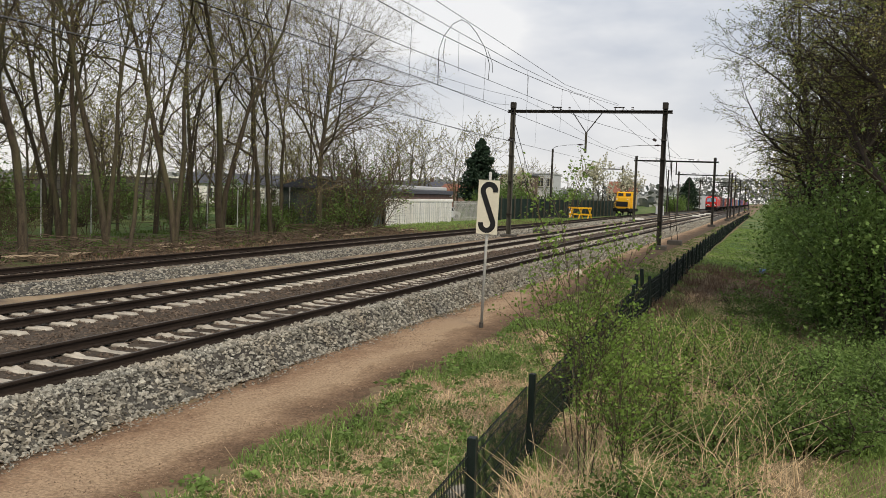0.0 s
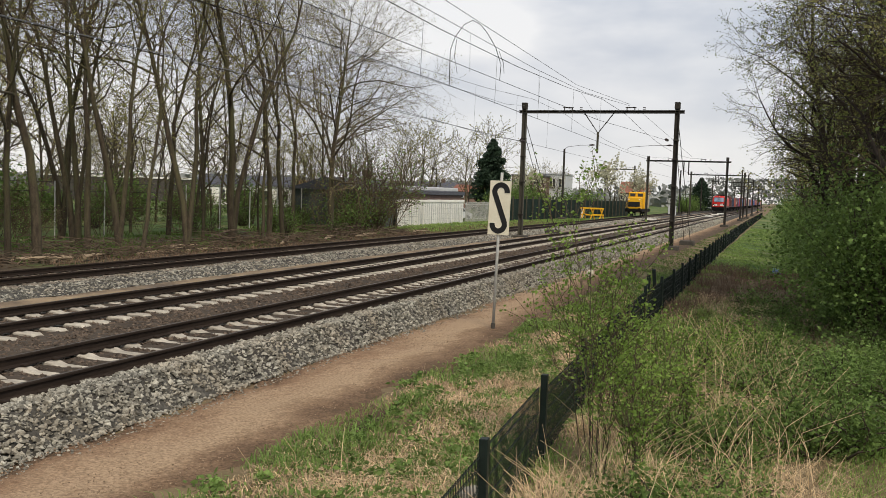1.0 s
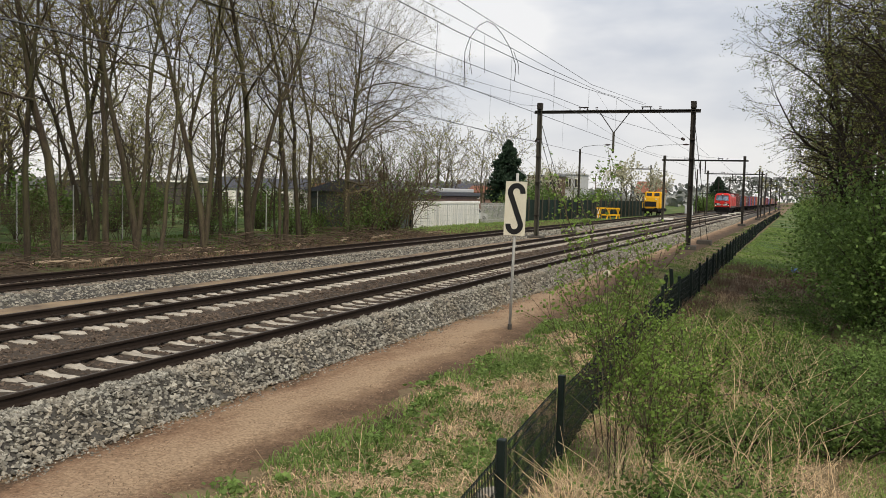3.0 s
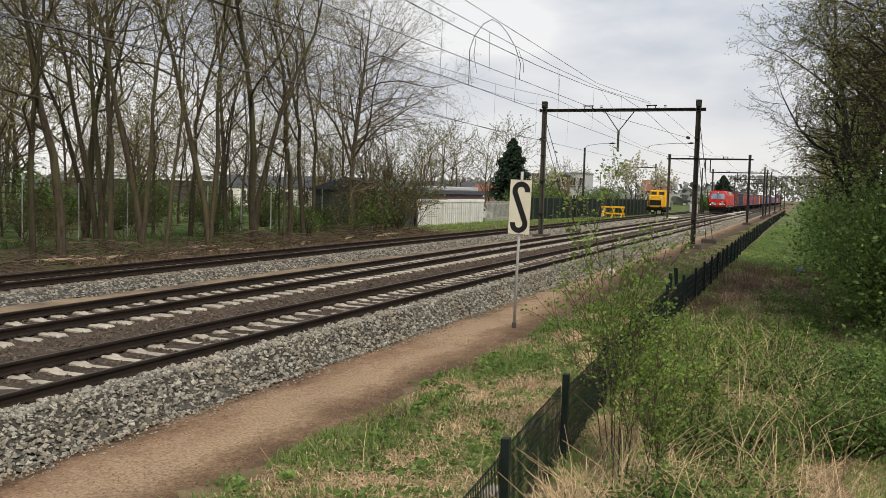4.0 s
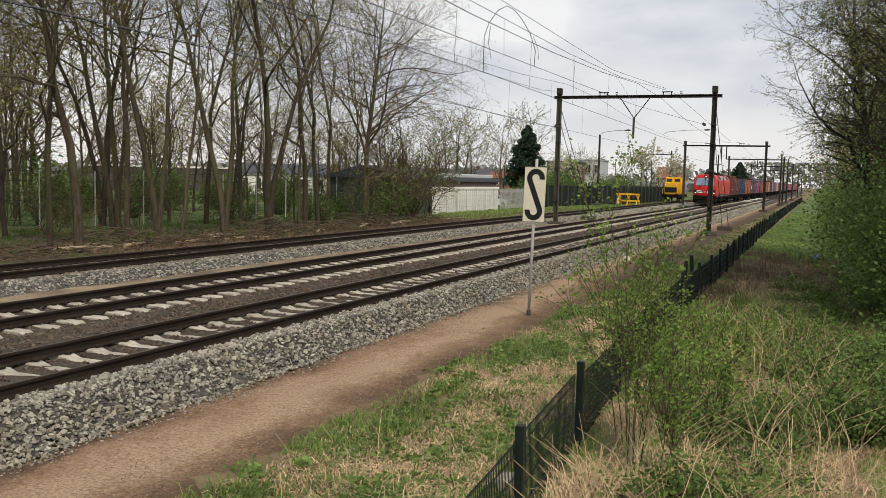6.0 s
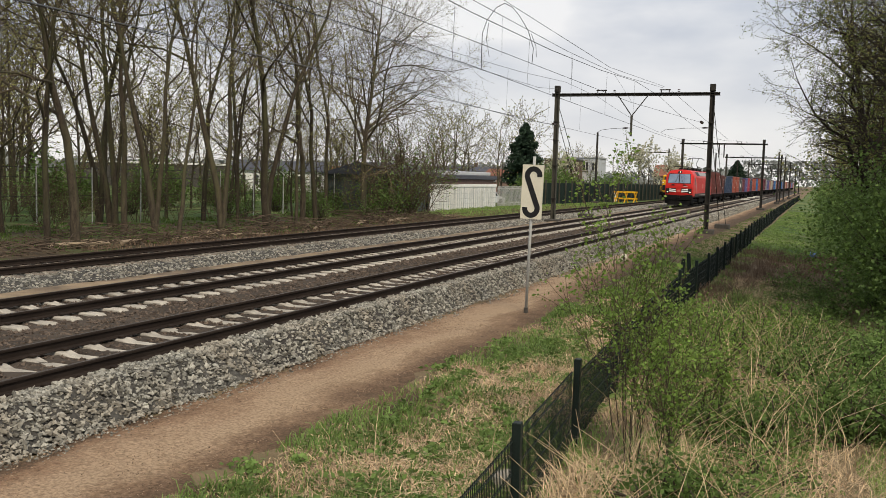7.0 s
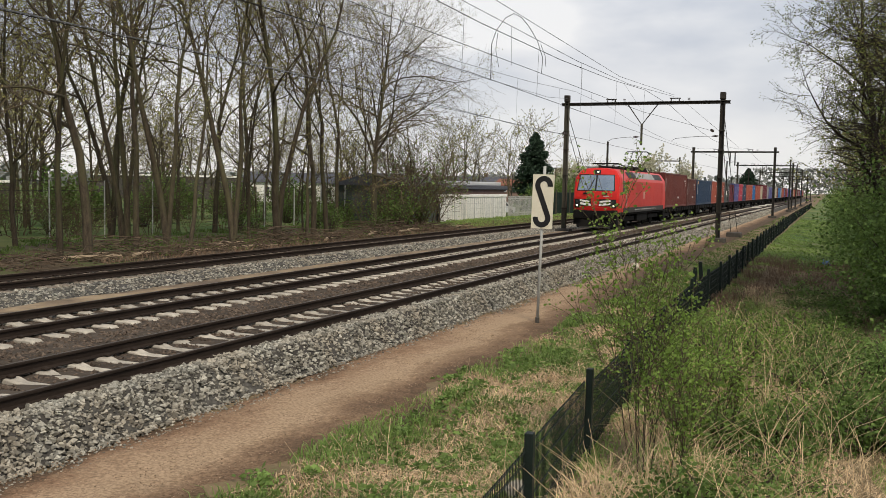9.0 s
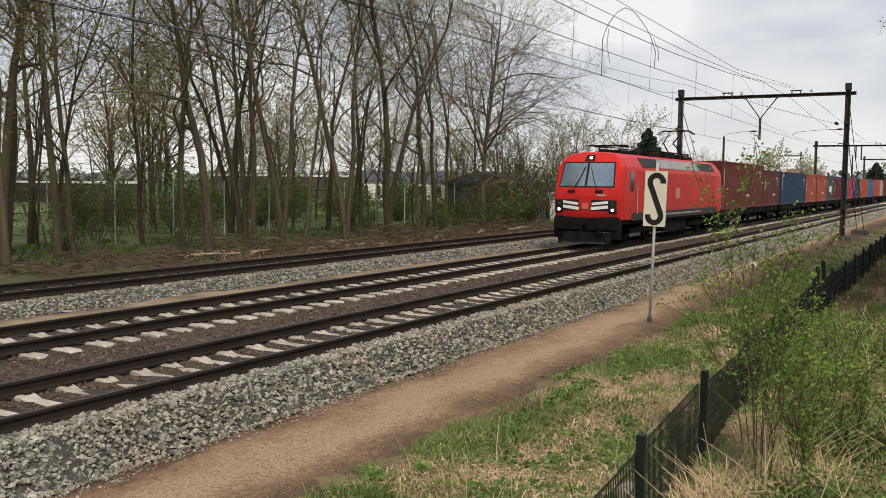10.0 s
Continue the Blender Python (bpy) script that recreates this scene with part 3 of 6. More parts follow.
def build_line():
    bed_a = [(-15.3, -0.30), (-14.95, -0.225), (-9.2, -0.225), (-8.85, -0.185), (-8.34, -0.165), (-7.95, -0.63)]
    build_bed("ballast_bed_1", bed_a, None, "ballast bed of two tracks, rusty between the rails and grey on the shoulder",
              lambda c: np.where(c > -8.75, 0, 1))
    bed_b = [(-21.4, -0.46), (-20.8, -0.235), (-17.6, -0.20), (-16.6, -0.30)]
    build_bed("ballast_bed_2", bed_b, None, "grey ballast bed of the siding", lambda c: np.where(c > -20.4, 0, 1))
    strip("gravel_path", -8.05, -5.25, GROUND + 0.012, "path", "reddish gravel service path beside the ballast", 3, 0.16)
    strip("sandy_strip", -16.6, -15.2, -0.275, "sand", "sandy strip between the track beds", 4, 0.2)

    def heap(name, n, x0, x1, y0, y1, prof, size, material, label, seed, near=1.6, sink=0.2):
        r = np.random.default_rng(seed)
        x = x0 + (x1 - x0) * r.random(n)
        y = y0 + (y1 - y0) * r.random(n) ** near
        for mid_x, first in ((TRACK_1, 4.75), (TRACK_2, 8.9)):
            # the tops of the sleepers are swept clean
            free = ~((x - mid_x > -1.22) & (x - mid_x < (0.92 if mid_x == TRACK_1 else 1.22)) & (abs((y - first + 0.3) % 0.6 - 0.3) < 0.14 + 0.02 * r.random(len(x))))
            x, y = x[free], y[free]
        n = len(x)
        px, pz = zip(*prof)
        z = np.interp(x, px, pz) + size * sink * r.random(n)
        grow_far = 1 + 0.5 * (y - y0) / (y1 - y0)
        v, f = stones(n, x, y, z, size * grow_far, seed)
        single(name, cloud_mesh(name, v, f, [M[material]]), None, label, "ballast stones", kind="stuff")
    heap("shoulder_stones", 30000, -8.80, -7.88, 3.6, 62, bed_a, 0.033, "stone", "loose angular grey ballast stones on the shoulder", 5, sink=1.0)
    heap("far_shoulder_stones", 6000, -8.80, -7.88, 60, 150, bed_a, 0.07, "stone", "grey ballast stones on the far shoulder", 15, near=1.3)
    heap("far_siding_stones", 5000, -18.4, -16.55, 60, 140, bed_b, 0.075, "stone", "grey ballast stones beside the far siding", 16, near=1.3)
    heap("spilled_stones", 1500, -7.95, -7.5, 5.5, 50, [(-8, GROUND), (-7, GROUND)], 0.020, "stone", "stray ballast stones along the path edge", 6)
    heap("path_gravel", 9000, -7.9, -5.85, 5.0, 34, [(-8, GROUND + 0.03), (-5, GROUND + 0.03)], 0.008, "path_stone", "fine reddish gravel on the path", 7)
    heap("far_brown_stones", 9000, -15.0, -8.85, 40, 130, bed_a, 0.05, "stone_brown", "rust-brown ballast stones of the far tracks", 18, near=1.4, sink=0.3)
    heap("brown_stones", 30000, -15.0, -8.85, 3.6, 42, bed_a, 0.034, "stone_brown", "rust-brown ballast stones between the rails", 8, sink=-0.1)
    heap("siding_stones", 19000, -20.2, -16.55, 8, 62, bed_b, 0.036, "stone", "grey ballast stones beside the siding", 9)
    build_track(TRACK_1, "main track on pale concrete sleepers, beside the gravel path", "concrete", "rail_top", 4.75, 4, 75, 0.03)
    build_track(TRACK_2, "main track on pale concrete sleepers carrying the train", "concrete", "rail_top", 8.9, 8, 90)
    build_track(TRACK_3, "siding on dark timber sleepers beside the woods", "timber_dark", "rail_top_rust", 11.1, 10, 60)


# ---- overhead line ----
def portal(y, left, right, hanger=True, beam_z=8.02, top=8.72):
    """Two steel masts on concrete feet with a crossbeam over both main tracks."""
    po = thing("catenary_portal", "weathered steel catenary portal on concrete footings over two tracks", "catenary portal", "portals over the line", at=pose(0, y, 0))
    w = right - left
    for x, z0 in ((left, -0.42), (right, -0.62)):
        mast = Geo()
        for sx in (-1, 1):
            mast.box(x + sx * 0.125 - 0.02, x + sx * 0.125 + 0.02, -0.13, 0.13, z0 + 0.2, top, 0.006)
        mast.box(x - 0.11, x + 0.11, -0.02, 0.02, z0 + 0.2, top - 0.02)
        mast_ob = part("mast", mast, M["steel_olive"] if x == left else M["steel_dark"], po)
        for zc in (1.2, 3.4, 5.1, 6.3)[:4 if hanger else 1]:
            part("bracket", Geo().box(x - 0.17, x + 0.17, -0.16, 0.16, zc, zc + 0.09, 0.01), M["steel_dark"], mast_ob)
        part("mast_cap", Geo().box(x - 0.17, x + 0.17, -0.17, 0.17, top - 0.42, top, 0.02), M["steel_dark"], mast_ob)
        part("footing", Geo().box(x - 0.48, x + 0.48, -0.48, 0.48, z0 - 0.3, z0 + 0.30, 0.05), M["concrete_grey"], po, "stained concrete footing")
    beam = Geo().box(left - 0.35, right + 0.45, -0.11, 0.11, beam_z, beam_z + 0.05, 0.005).box(left - 0.35, right + 0.45, -0.11, 0.11, beam_z + 0.15, beam_z + 0.2, 0.005)
    beam.box(left - 0.34, right + 0.44, -0.02, 0.02, beam_z + 0.04, beam_z + 0.16)
    beam_ob = part("crossbeam", beam, M["steel_dark"], po)
    for x in (TRACK_2 + 0.28, TRACK_1 + 0.4):
        fr = Geo()
        for s in (-0.25, 0.25):
            fr.tube([(x + s, 0, beam_z + 0.2), (x + s, 0, beam_z + 0.38)], 0.035, 6)
        fr.tube([(x - 0.34, 0, beam_z + 0.38), (x + 0.34, 0, beam_z + 0.38)], 0.04, 6)
        part("messenger_support", fr, M["steel_dark"], beam_ob)
        ins = Geo()
        for k in range(2):
            ins.tube([(x + 0.85, 0, beam_z + 0.25 + 0.1 * k), (x + 0.85, 0, beam_z + 0.29 + 0.1 * k)], 0.085, 8)
        part("insulator", ins, M["insulator"], beam_ob)
    if hanger:
        xm = (TRACK_1 + TRACK_2) / 2 + 0.32
        v = Geo().tube([(xm - 0.92, 0, 8.04), (xm, 0, 6.75)], 0.034, 6).tube([(xm + 0.98, 0, 8.04), (xm, 0, 6.75)], 0.034, 6)
        part("v_hanger", v, M["steel_dark"], po)
        part("drop_post", Geo().box(xm - 0.065, xm + 0.065, -0.06, 0.06, 5.45, 6.8, 0.01), M["steel_olive"], po)
        for x0, x1, z in ((xm - 0.1, TRACK_2 + 0.1, 5.98), (right - 0.12, TRACK_1 + 0.25, 6.02)):
            arm = Geo().tube([(x0, 0, z), (x0 * 0.5 + x1 * 0.5, 0.03, z - 0.03), (x1 + 0.25, 0.05, z - 0.14), (x1, 0.05, z - 0.3)], 0.014, 6)
            arm_ob = part("registration_arm", arm, M["steel_dark"], po)
            part("insulator", Geo().tube([(x0 - 0.08, 0, z), (x0 - 0.25, 0, z), (x0 - 0.45, 0.01, z - 0.01)], [0.03, 0.06, 0.03], 8), M["insulator"], arm_ob)
    else:
        for x in (-11.6, -11.0):
            part("drop_post", Geo().box(x - 0.07, x + 0.07, -0.06, 0.06, beam_z - 1.6, beam_z - 0.003, 0.01), M["steel_dark"], po)
    return po


def build_overhead():
    left, right = -16.25, -6.32
    portal(PORTAL_Y, left, right)
    for y in (118.0, 178.0, 238.0, 298.0, 358.0):
        portal(y, left + 0.2, right, False, 7.4, 8.08)
    portal(-9.0, left, right, False)
    # single masts beside the yard
    for x, y, h in ((-24.9, 108.5, 8.3), (-6.1, 160, 8.0), (-5.9, 186, 8.0), (-6.0, 226, 8.0), (-17.2, 170, 8.0), (-17.5, 222, 8.0)):
        z0 = float(hill(x, y))
        po = thing("catenary_mast", "slender weathered steel catenary mast on a concrete block", "mast", "single masts", at=pose(x, y, z0))
        part("pole", Geo().tube([(0, 0, 0.2), (0, 0, h - z0)], [0.15, 0.12], 8), M["steel_dark"], po)
        part("footing", Geo().box(-0.42, 0.42, -0.42, 0.42, -0.1, 0.38, 0.04), M["concrete_grey"], po)
    # a small frame over the yard tracks
    fr = thing("yard_portal", "thin grey steel frame over the yard tracks", "catenary portal", at=pose(-30.0, 165, -0.5))
    for x in (0, 5.2):
        part("mast", Geo().box(x - 0.12, x + 0.12, -0.12, 0.12, -0.1, 9.0, 0.01), M["steel_olive"], fr)
    part("crossbeam", Geo().box(-0.6, 5.6, -0.1, 0.1, 8.2, 8.4, 0.01), M["steel_olive"], fr)

    def wire(name, pts, r, material, label):
        single(name, Geo().tube(pts, r, 5), M[material], label, "overhead wire", "overhead wires")

    def sag(x, za, zm, y0, y1, n=9, xa=None, xb=None):
        out = []
        for i in range(n):
            u = i / (n - 1)
            out.append(((xa + (xb - xa) * u) if xa is not None else x, y0 + (y1 - y0) * u, za + (zm - za) * 4 * u * (1 - u)))
        return out
    spans = [-9.0, PORTAL_Y, 118.0, 178.0, 238.0, 298.0, 358.0]
    for x, zc in ((TRACK_1, 5.62), (TRACK_2, 5.52)):
        pts = []
        for a, b in zip(spans, spans[1:]):
            pts += [(x, a, zc), (x + 0.1, (a + b) / 2, zc + (0.2 if x == TRACK_1 and a < 0 else 0.0))]
        wire("contact_wire", pts + [(x, 358, zc)], 0.0095, "wire", "dark copper contact wire above the track")
    for x, zm in ((TRACK_1, 7.33), (TRACK_2, 7.35)):
        pts = []
        for a, b in zip(spans, spans[1:]):
            hi = 8.6 if a < PORTAL_Y else 7.95
            pts += sag(x + 0.1, hi, zm if a < 0 else 7.0, a, b)[:-1]
        wire("messenger_wire", pts + [(x, 358, 7.95)], 0.012 if x == TRACK_1 else 0.0095, "wire" if x == TRACK_1 else "wire_thin", "sagging messenger wire above the contact wire")
    # a second pair that leaves the track towards the mast by the path
    wire("contact_wire", [(-9.7, -20, 6.4), (-9.63, 18, 6.5), (-9.55, 31, 6.62), (-8.6, 44.5, 6.4), (-6.75, 57.9, 6.28)], 0.0095, "wire", "raised contact wire running out to a mast")
    wire("messenger_wire", [(-9.63, -20, 8.1), (-9.63, 10, 7.85), (-9.63, 23, 7.75), (-9.63, 36, 7.74), (-9.55, 46, 7.9), (-9.3, 58.6, 8.5)], 0.0095, "wire", "messenger wire of the raised pair")
    wire("feeder_wire", [(-9.63, -20, 8.8), (-9.63, 25, 8.3), (-9.63, 44, 8.06), (-9.3, 58.6, 8.6)], 0.0095, "wire", "upper feeder wire above the track")
    wire("anchor_wire", [(TRACK_2, -20, 5.5), (TRACK_2, 32, 5.6), (-14.4, 46.5, 5.62), (-16.0, 57.8, 6.12)], 0.013, "wire_thin", "thin wire running out to the mast")
    wire("anchor_wire", [(-13.4, 20, 7.0), (-13.5, 34, 7.1), (-15.0, 50, 7.75), (-16.2, 58.4, 8.5)], 0.010, "wire_thin", "thin messenger running out to the mast")
    wire("far_feeder", [(-8.8, 58.6, 8.3), (-6.4, 71, 5.9)], 0.010, "wire_thin", "thin slack wire behind the portal")
    for xp, yp, zp in ((-6.75, 57.7, 6.28), (-16.0, 57.6, 6.12)):
        g = Geo()
        for k in range(3):
            g.tube([(xp, yp - 0.28 * k, zp), (xp, yp - 0.28 * k - 0.1, zp)], 0.09, 8)
        single("strain_insulator", g, M["insulator"], "dark ribbed strain insulator on a wire end", "insulator", "wire insulators")
    # droppers
    for y in (12, 17.0, 23.5, 30.5, 36.5, 43, 50):
        u = (y + 9) / 67.6
        zt = 8.6 + (7.33 - 8.6) * 4 * u * (1 - u)
        wire("dropper", [(TRACK_1 + 0.1, y, zt), (TRACK_1 + 0.06, y, 5.75)], 0.006, "wire_thin", "thin dropper between two wires")
    for y, zt in ((14, 7.82), (27.8, 7.75), (36.7, 7.74), (45, 7.85)):
        wire("dropper", [(-9.63, y, zt), (-9.60 if y < 40 else -8.7, y, 6.5)], 0.006, "wire_thin", "thin dropper between two wires")
    for y in (34, 40, 47, 54):
        u = (y + 9) / 67.6
        wire("dropper", [(TRACK_2 + 0.1, y, 8.6 - 1.25 * 4 * u * (1 - u)), (TRACK_2 + 0.06, y, 5.55)], 0.005, "wire_thin", "thin dropper between two wires")
    # jumper bow between the wire pairs
    bow = [(-9.63, 26.0, 5.85), (-9.63, 26.0, 6.9), (-9.63, 26.4, 7.38), (-9.63, 27.2, 7.9), (-9.63, 28.0, 8.18), (-9.63, 28.8, 8.2), (-9.63, 29.6, 8.05), (-9.63, 30.6, 7.72), (-9.6, 31.2, 7.2), (-9.6, 31.1, 6.65)]
    wire("jumper_cable", bow, 0.012, "wire", "bowed jumper cable joining the wires")
    wire("jumper_cable", [(-9.6, 26.6, 6.3), (-9.6, 26.3, 6.8), (-9.6, 26.45, 7.3)], 0.009, "wire", "loose end of a jumper cable")
    wire("jumper_cable", [(-9.6, 31.6, 6.95), (-9.6, 31.5, 7.3), (-9.6, 30.9, 7.65)], 0.009, "wire", "loose end of a jumper cable")
    # stays of the masts
    for xa, za, xb, yb, nm in ((-6.3, 7.0, -6.05, 66.5, 0), (-16.2, 7.0, -15.9, 66.5, 0)):
        z0 = float(hill(xb, yb))
        st = thing("mast_stay", "pair of thin stay rods anchored to a concrete block", "mast stay", "mast stays", at=pose(0, 0, 0))
        for s in (-0.22, 0.22):
            part("rod", Geo().tube([(xa + s * 0.4, PORTAL_Y + 0.15, za + s), (xb + s, yb, z0 + 0.3)], 0.022, 5), M["steel_dark"], st)
        part("anchor_block", Geo().box(xb - 0.5, xb + 0.5, yb - 0.45, yb + 0.45, z0 - 0.2, z0 + 0.34, 0.05), M["concrete_grey"], st)


# ---- lineside ----
def build_sign():
    x, y = -6.2, 20.26
    sign = thing("whistle_sign", "cream board with a tall black letter on a thin grey pole", "railway sign", at=pose(x, y, GROUND, 0, 1.3, 3))
    part("pole", Geo().tube([(0, 0.03, -0.1), (0, 0.03, 3.72)], 0.034, 10), M["galvanised"], sign, smooth=True)
    part("ground_sleeve", Geo().tube([(0, 0.03, -0.1), (0, 0.03, 0.16)], 0.05, 10), M["concrete_grey"], sign)
    part("board", Geo().box(-0.245, 0.245, -0.03, -0.006, 2.27, 3.52, 0.006), M["sign_cream"], sign)
    rim = Geo()
    for a in ((-0.253, -0.241, 2.262, 3.528), (0.241, 0.253, 2.262, 3.528), (-0.241, 0.241, 2.262, 2.274), (-0.241, 0.241, 3.516, 3.528)):
        rim.box(a[0], a[1], -0.034, -0.004, a[2], a[3])
    part("board_rim", rim, M["sign_cream"], sign)
    for z in (2.6, 3.2):
        part("clamp", Geo().box(-0.06, 0.06, -0.006, 0.07, z, z + 0.05, 0.006), M["galvanised"], sign)
    # the letter: a thick band that bends twice
    pts = []
    for i in range(13):
        w = radians(-8 + 200 * i / 12)
        pts.append((0.015 + 0.15 * math.cos(w), 3.27 + 0.16 * math.sin(w)))
    for i in range(13):
        w = radians(12 - 200 * i / 12)
        pts.append((-0.005 + 0.15 * math.cos(w), 2.51 + 0.16 * math.sin(w)))
    dense = [Vector(p) for p in pts]
    g, half = Geo(), 0.062
    row = []
    for i, p in enumerate(dense):
        d = (dense[min(i + 1, len(dense) - 1)] - dense[max(i - 1, 0)]).normalized()
        nrm = Vector((-d.y, d.x)) * half
        k = len(g.v)
        for q in (p + nrm, p - nrm):
            g.v += [(q.x, -0.030, q.y), (q.x, -0.037, q.y)]
        row.append(k)
    for a, b in zip(row, row[1:]):
        g.f += [(a + 1, b + 1, b + 3, a + 3), (a, a + 1, b + 1, b), (a + 2, b + 2, b + 3, a + 3)]
    part("letter_s", g, M["black"], sign, "tall black letter S")


FENCE = [(-6.0, -1.9), (4.5, -2.15), (7.55, -2.37), (10.6, -2.59), (21.5, -3.06), (28.5, -3.0), (57, -3.35), (116, -3.56), (230, -3.5)]


def fence_x(y):
    return float(np.interp(y, [a for a, b in FENCE], [b for a, b in FENCE]))


def build_fence():
    fence = thing("mesh_fence", "low dark green welded mesh fence with square posts along the path", "fence")
    step, h = 3.05, 1.16
    wires = Geo()
    n = 61
    for i in range(n):
        x = step * i / (n - 1)
        wires.tube([(x, 0, 0.03), (x, 0, h - 0.04)], 0.0042, 3, False)
    for z in (0.06, 0.2, 0.4, 0.6, 0.8, 1.0, h - 0.06):
        for s in (-0.007, 0.007):
            wires.tube([(0, s, z), (step, s, z)], 0.005, 3, False)
    panel = wires.mesh("panel", M["fence"])
    top_wire = Geo()
    for s in (-0.007, 0.007):
        top_wire.tube([(0, s, h - 0.06), (step, s, h - 0.06)], 0.005, 3, False)
    top_wire = top_wire.mesh("panel_top", M["fence"])
    upright = Geo().tube([(0, 0, 0.03), (0, 0, h - 0.04)], 0.0042, 3, False).mesh("upright_wire", M["fence"])
    level = Geo().tube([(0, 0, 0), (step, 0, 0)], 0.005, 3, False).mesh("level_wire", M["fence"])
    post = Geo().box(-0.045, 0.045, -0.04, 0.04, -0.4, h - 0.11, 0.006).mesh("post", M["fence"])
    r = np.random.default_rng(3)
    y = 7.55 - 2 * step
    while y < 215:
        y2 = y + step
        a, b = Vector((fence_x(y), y, 0)), Vector((fence_x(y2), y2, 0))
        za = GROUND
        yaw = math.degrees(math.atan2(b.y - a.y, b.x - a.x))
        near = 4.0 < y < 16.0
        ob = part("panel", top_wire if near else panel, None, fence)
        if near:
            for i in range(n):
                part("upright_wire", upright, None, ob).matrix_basis = pose(step * i / (n - 1), 0, 0)
            for z in (0.06, 0.2, 0.4, 0.6, 0.8, 1.0):
                for s in (-0.007, 0.007):
                    part("level_wire", level, None, ob).matrix_basis = pose(0, s, z)
        else:
            tagged(ob, kind="stuff")
        ob.matrix_basis = pose(a.x, a.y, za - 0.22, r.normal(0, 0.8), 0, yaw)
        ob = part("post", post, None, fence)
        ob.matrix_basis = pose(a.x + 0.03, a.y, za, r.normal(0, 0.8), r.normal(0, 0.8), yaw)
        y = y2
    # two old posts beside the fence
    for y, x, t in ((24.6, -3.25, 4), (26.6, -3.2, -5)):
        single("old_fence_post", Geo().box(-0.05, 0.05, -0.05, 0.05, -0.2, 1.2, 0.01), M["fence"], "leaning dark old fence post beside the mesh fence", "fence post",
               "old posts", at=pose(x, y, GROUND, 3, t, 0))


# ---- the train ----
def front_y(x, z):
    """How far back the locomotive's nose lies at a place of its face."""
    return float(np.interp(z, [1.1, 1.5, 2.25, 2.42, 3.5, 3.85, 4.05], [0.22, 0.10, 0.08, 0.12, 0.52, 0.78, 1.15])) + 0.10 * (abs(x) / 1.35) ** 2.4


def face_patch(g, pts, lift, n=5):
    """A patch of the nose: corners in (x, z), laid over the curved face, with a thickness."""
    (a, b, c, d) = pts
    grid = []
    for i in range(n + 1):
        u = i / n
        lo = (a[0] + (b[0] - a[0]) * u, a[1] + (b[1] - a[1]) * u)
        hi = (d[0] + (c[0] - d[0]) * u, d[1] + (c[1] - d[1]) * u)
        col = []
        for j in range(n + 1):
            w = j / n
            x, z = lo[0] + (hi[0] - lo[0]) * w, lo[1] + (hi[1] - lo[1]) * w
            col.append(len(g.v))
            g.v.append((x, front_y(x, z) - lift, z))
        grid.append(col)
    for i in range(n):
        for j in range(n):
            g.f.append((grid[i][j], grid[i + 1][j], grid[i + 1][j + 1], grid[i][j + 1]))
    rim = grid[0] + [grid[i][n] for i in range(1, n + 1)] + [grid[n][j] for j in range(n - 1, -1, -1)] + [grid[i][0] for i in range(n - 1, 0, -1)]
    back = []
    for k in rim:
        x, y, z = g.v[k]
        back.append(len(g.v))
        g.v.append((x, y + lift + 0.03, z))
    m = len(rim)
    g.f += [(rim[i], rim[(i + 1) % m], back[(i + 1) % m], back[i]) for i in range(m)]
    return g


def wheelset(parent, y, r, wheel_material):
    for s in (-1, 1):
        w = part("wheel", Geo().tube([(s * 0.70, y, r), (s * 0.80, y, r)], r, 20).tube([(s * 0.80, y, r), (s * 0.86, y, r)], r * 0.35, 12), wheel_material, parent)
        part("axle_box", Geo().box(s * 0.95 - 0.12, s * 0.95 + 0.12, y - 0.18, y + 0.18, r - 0.15, r + 0.2, 0.03), M["under"], w)


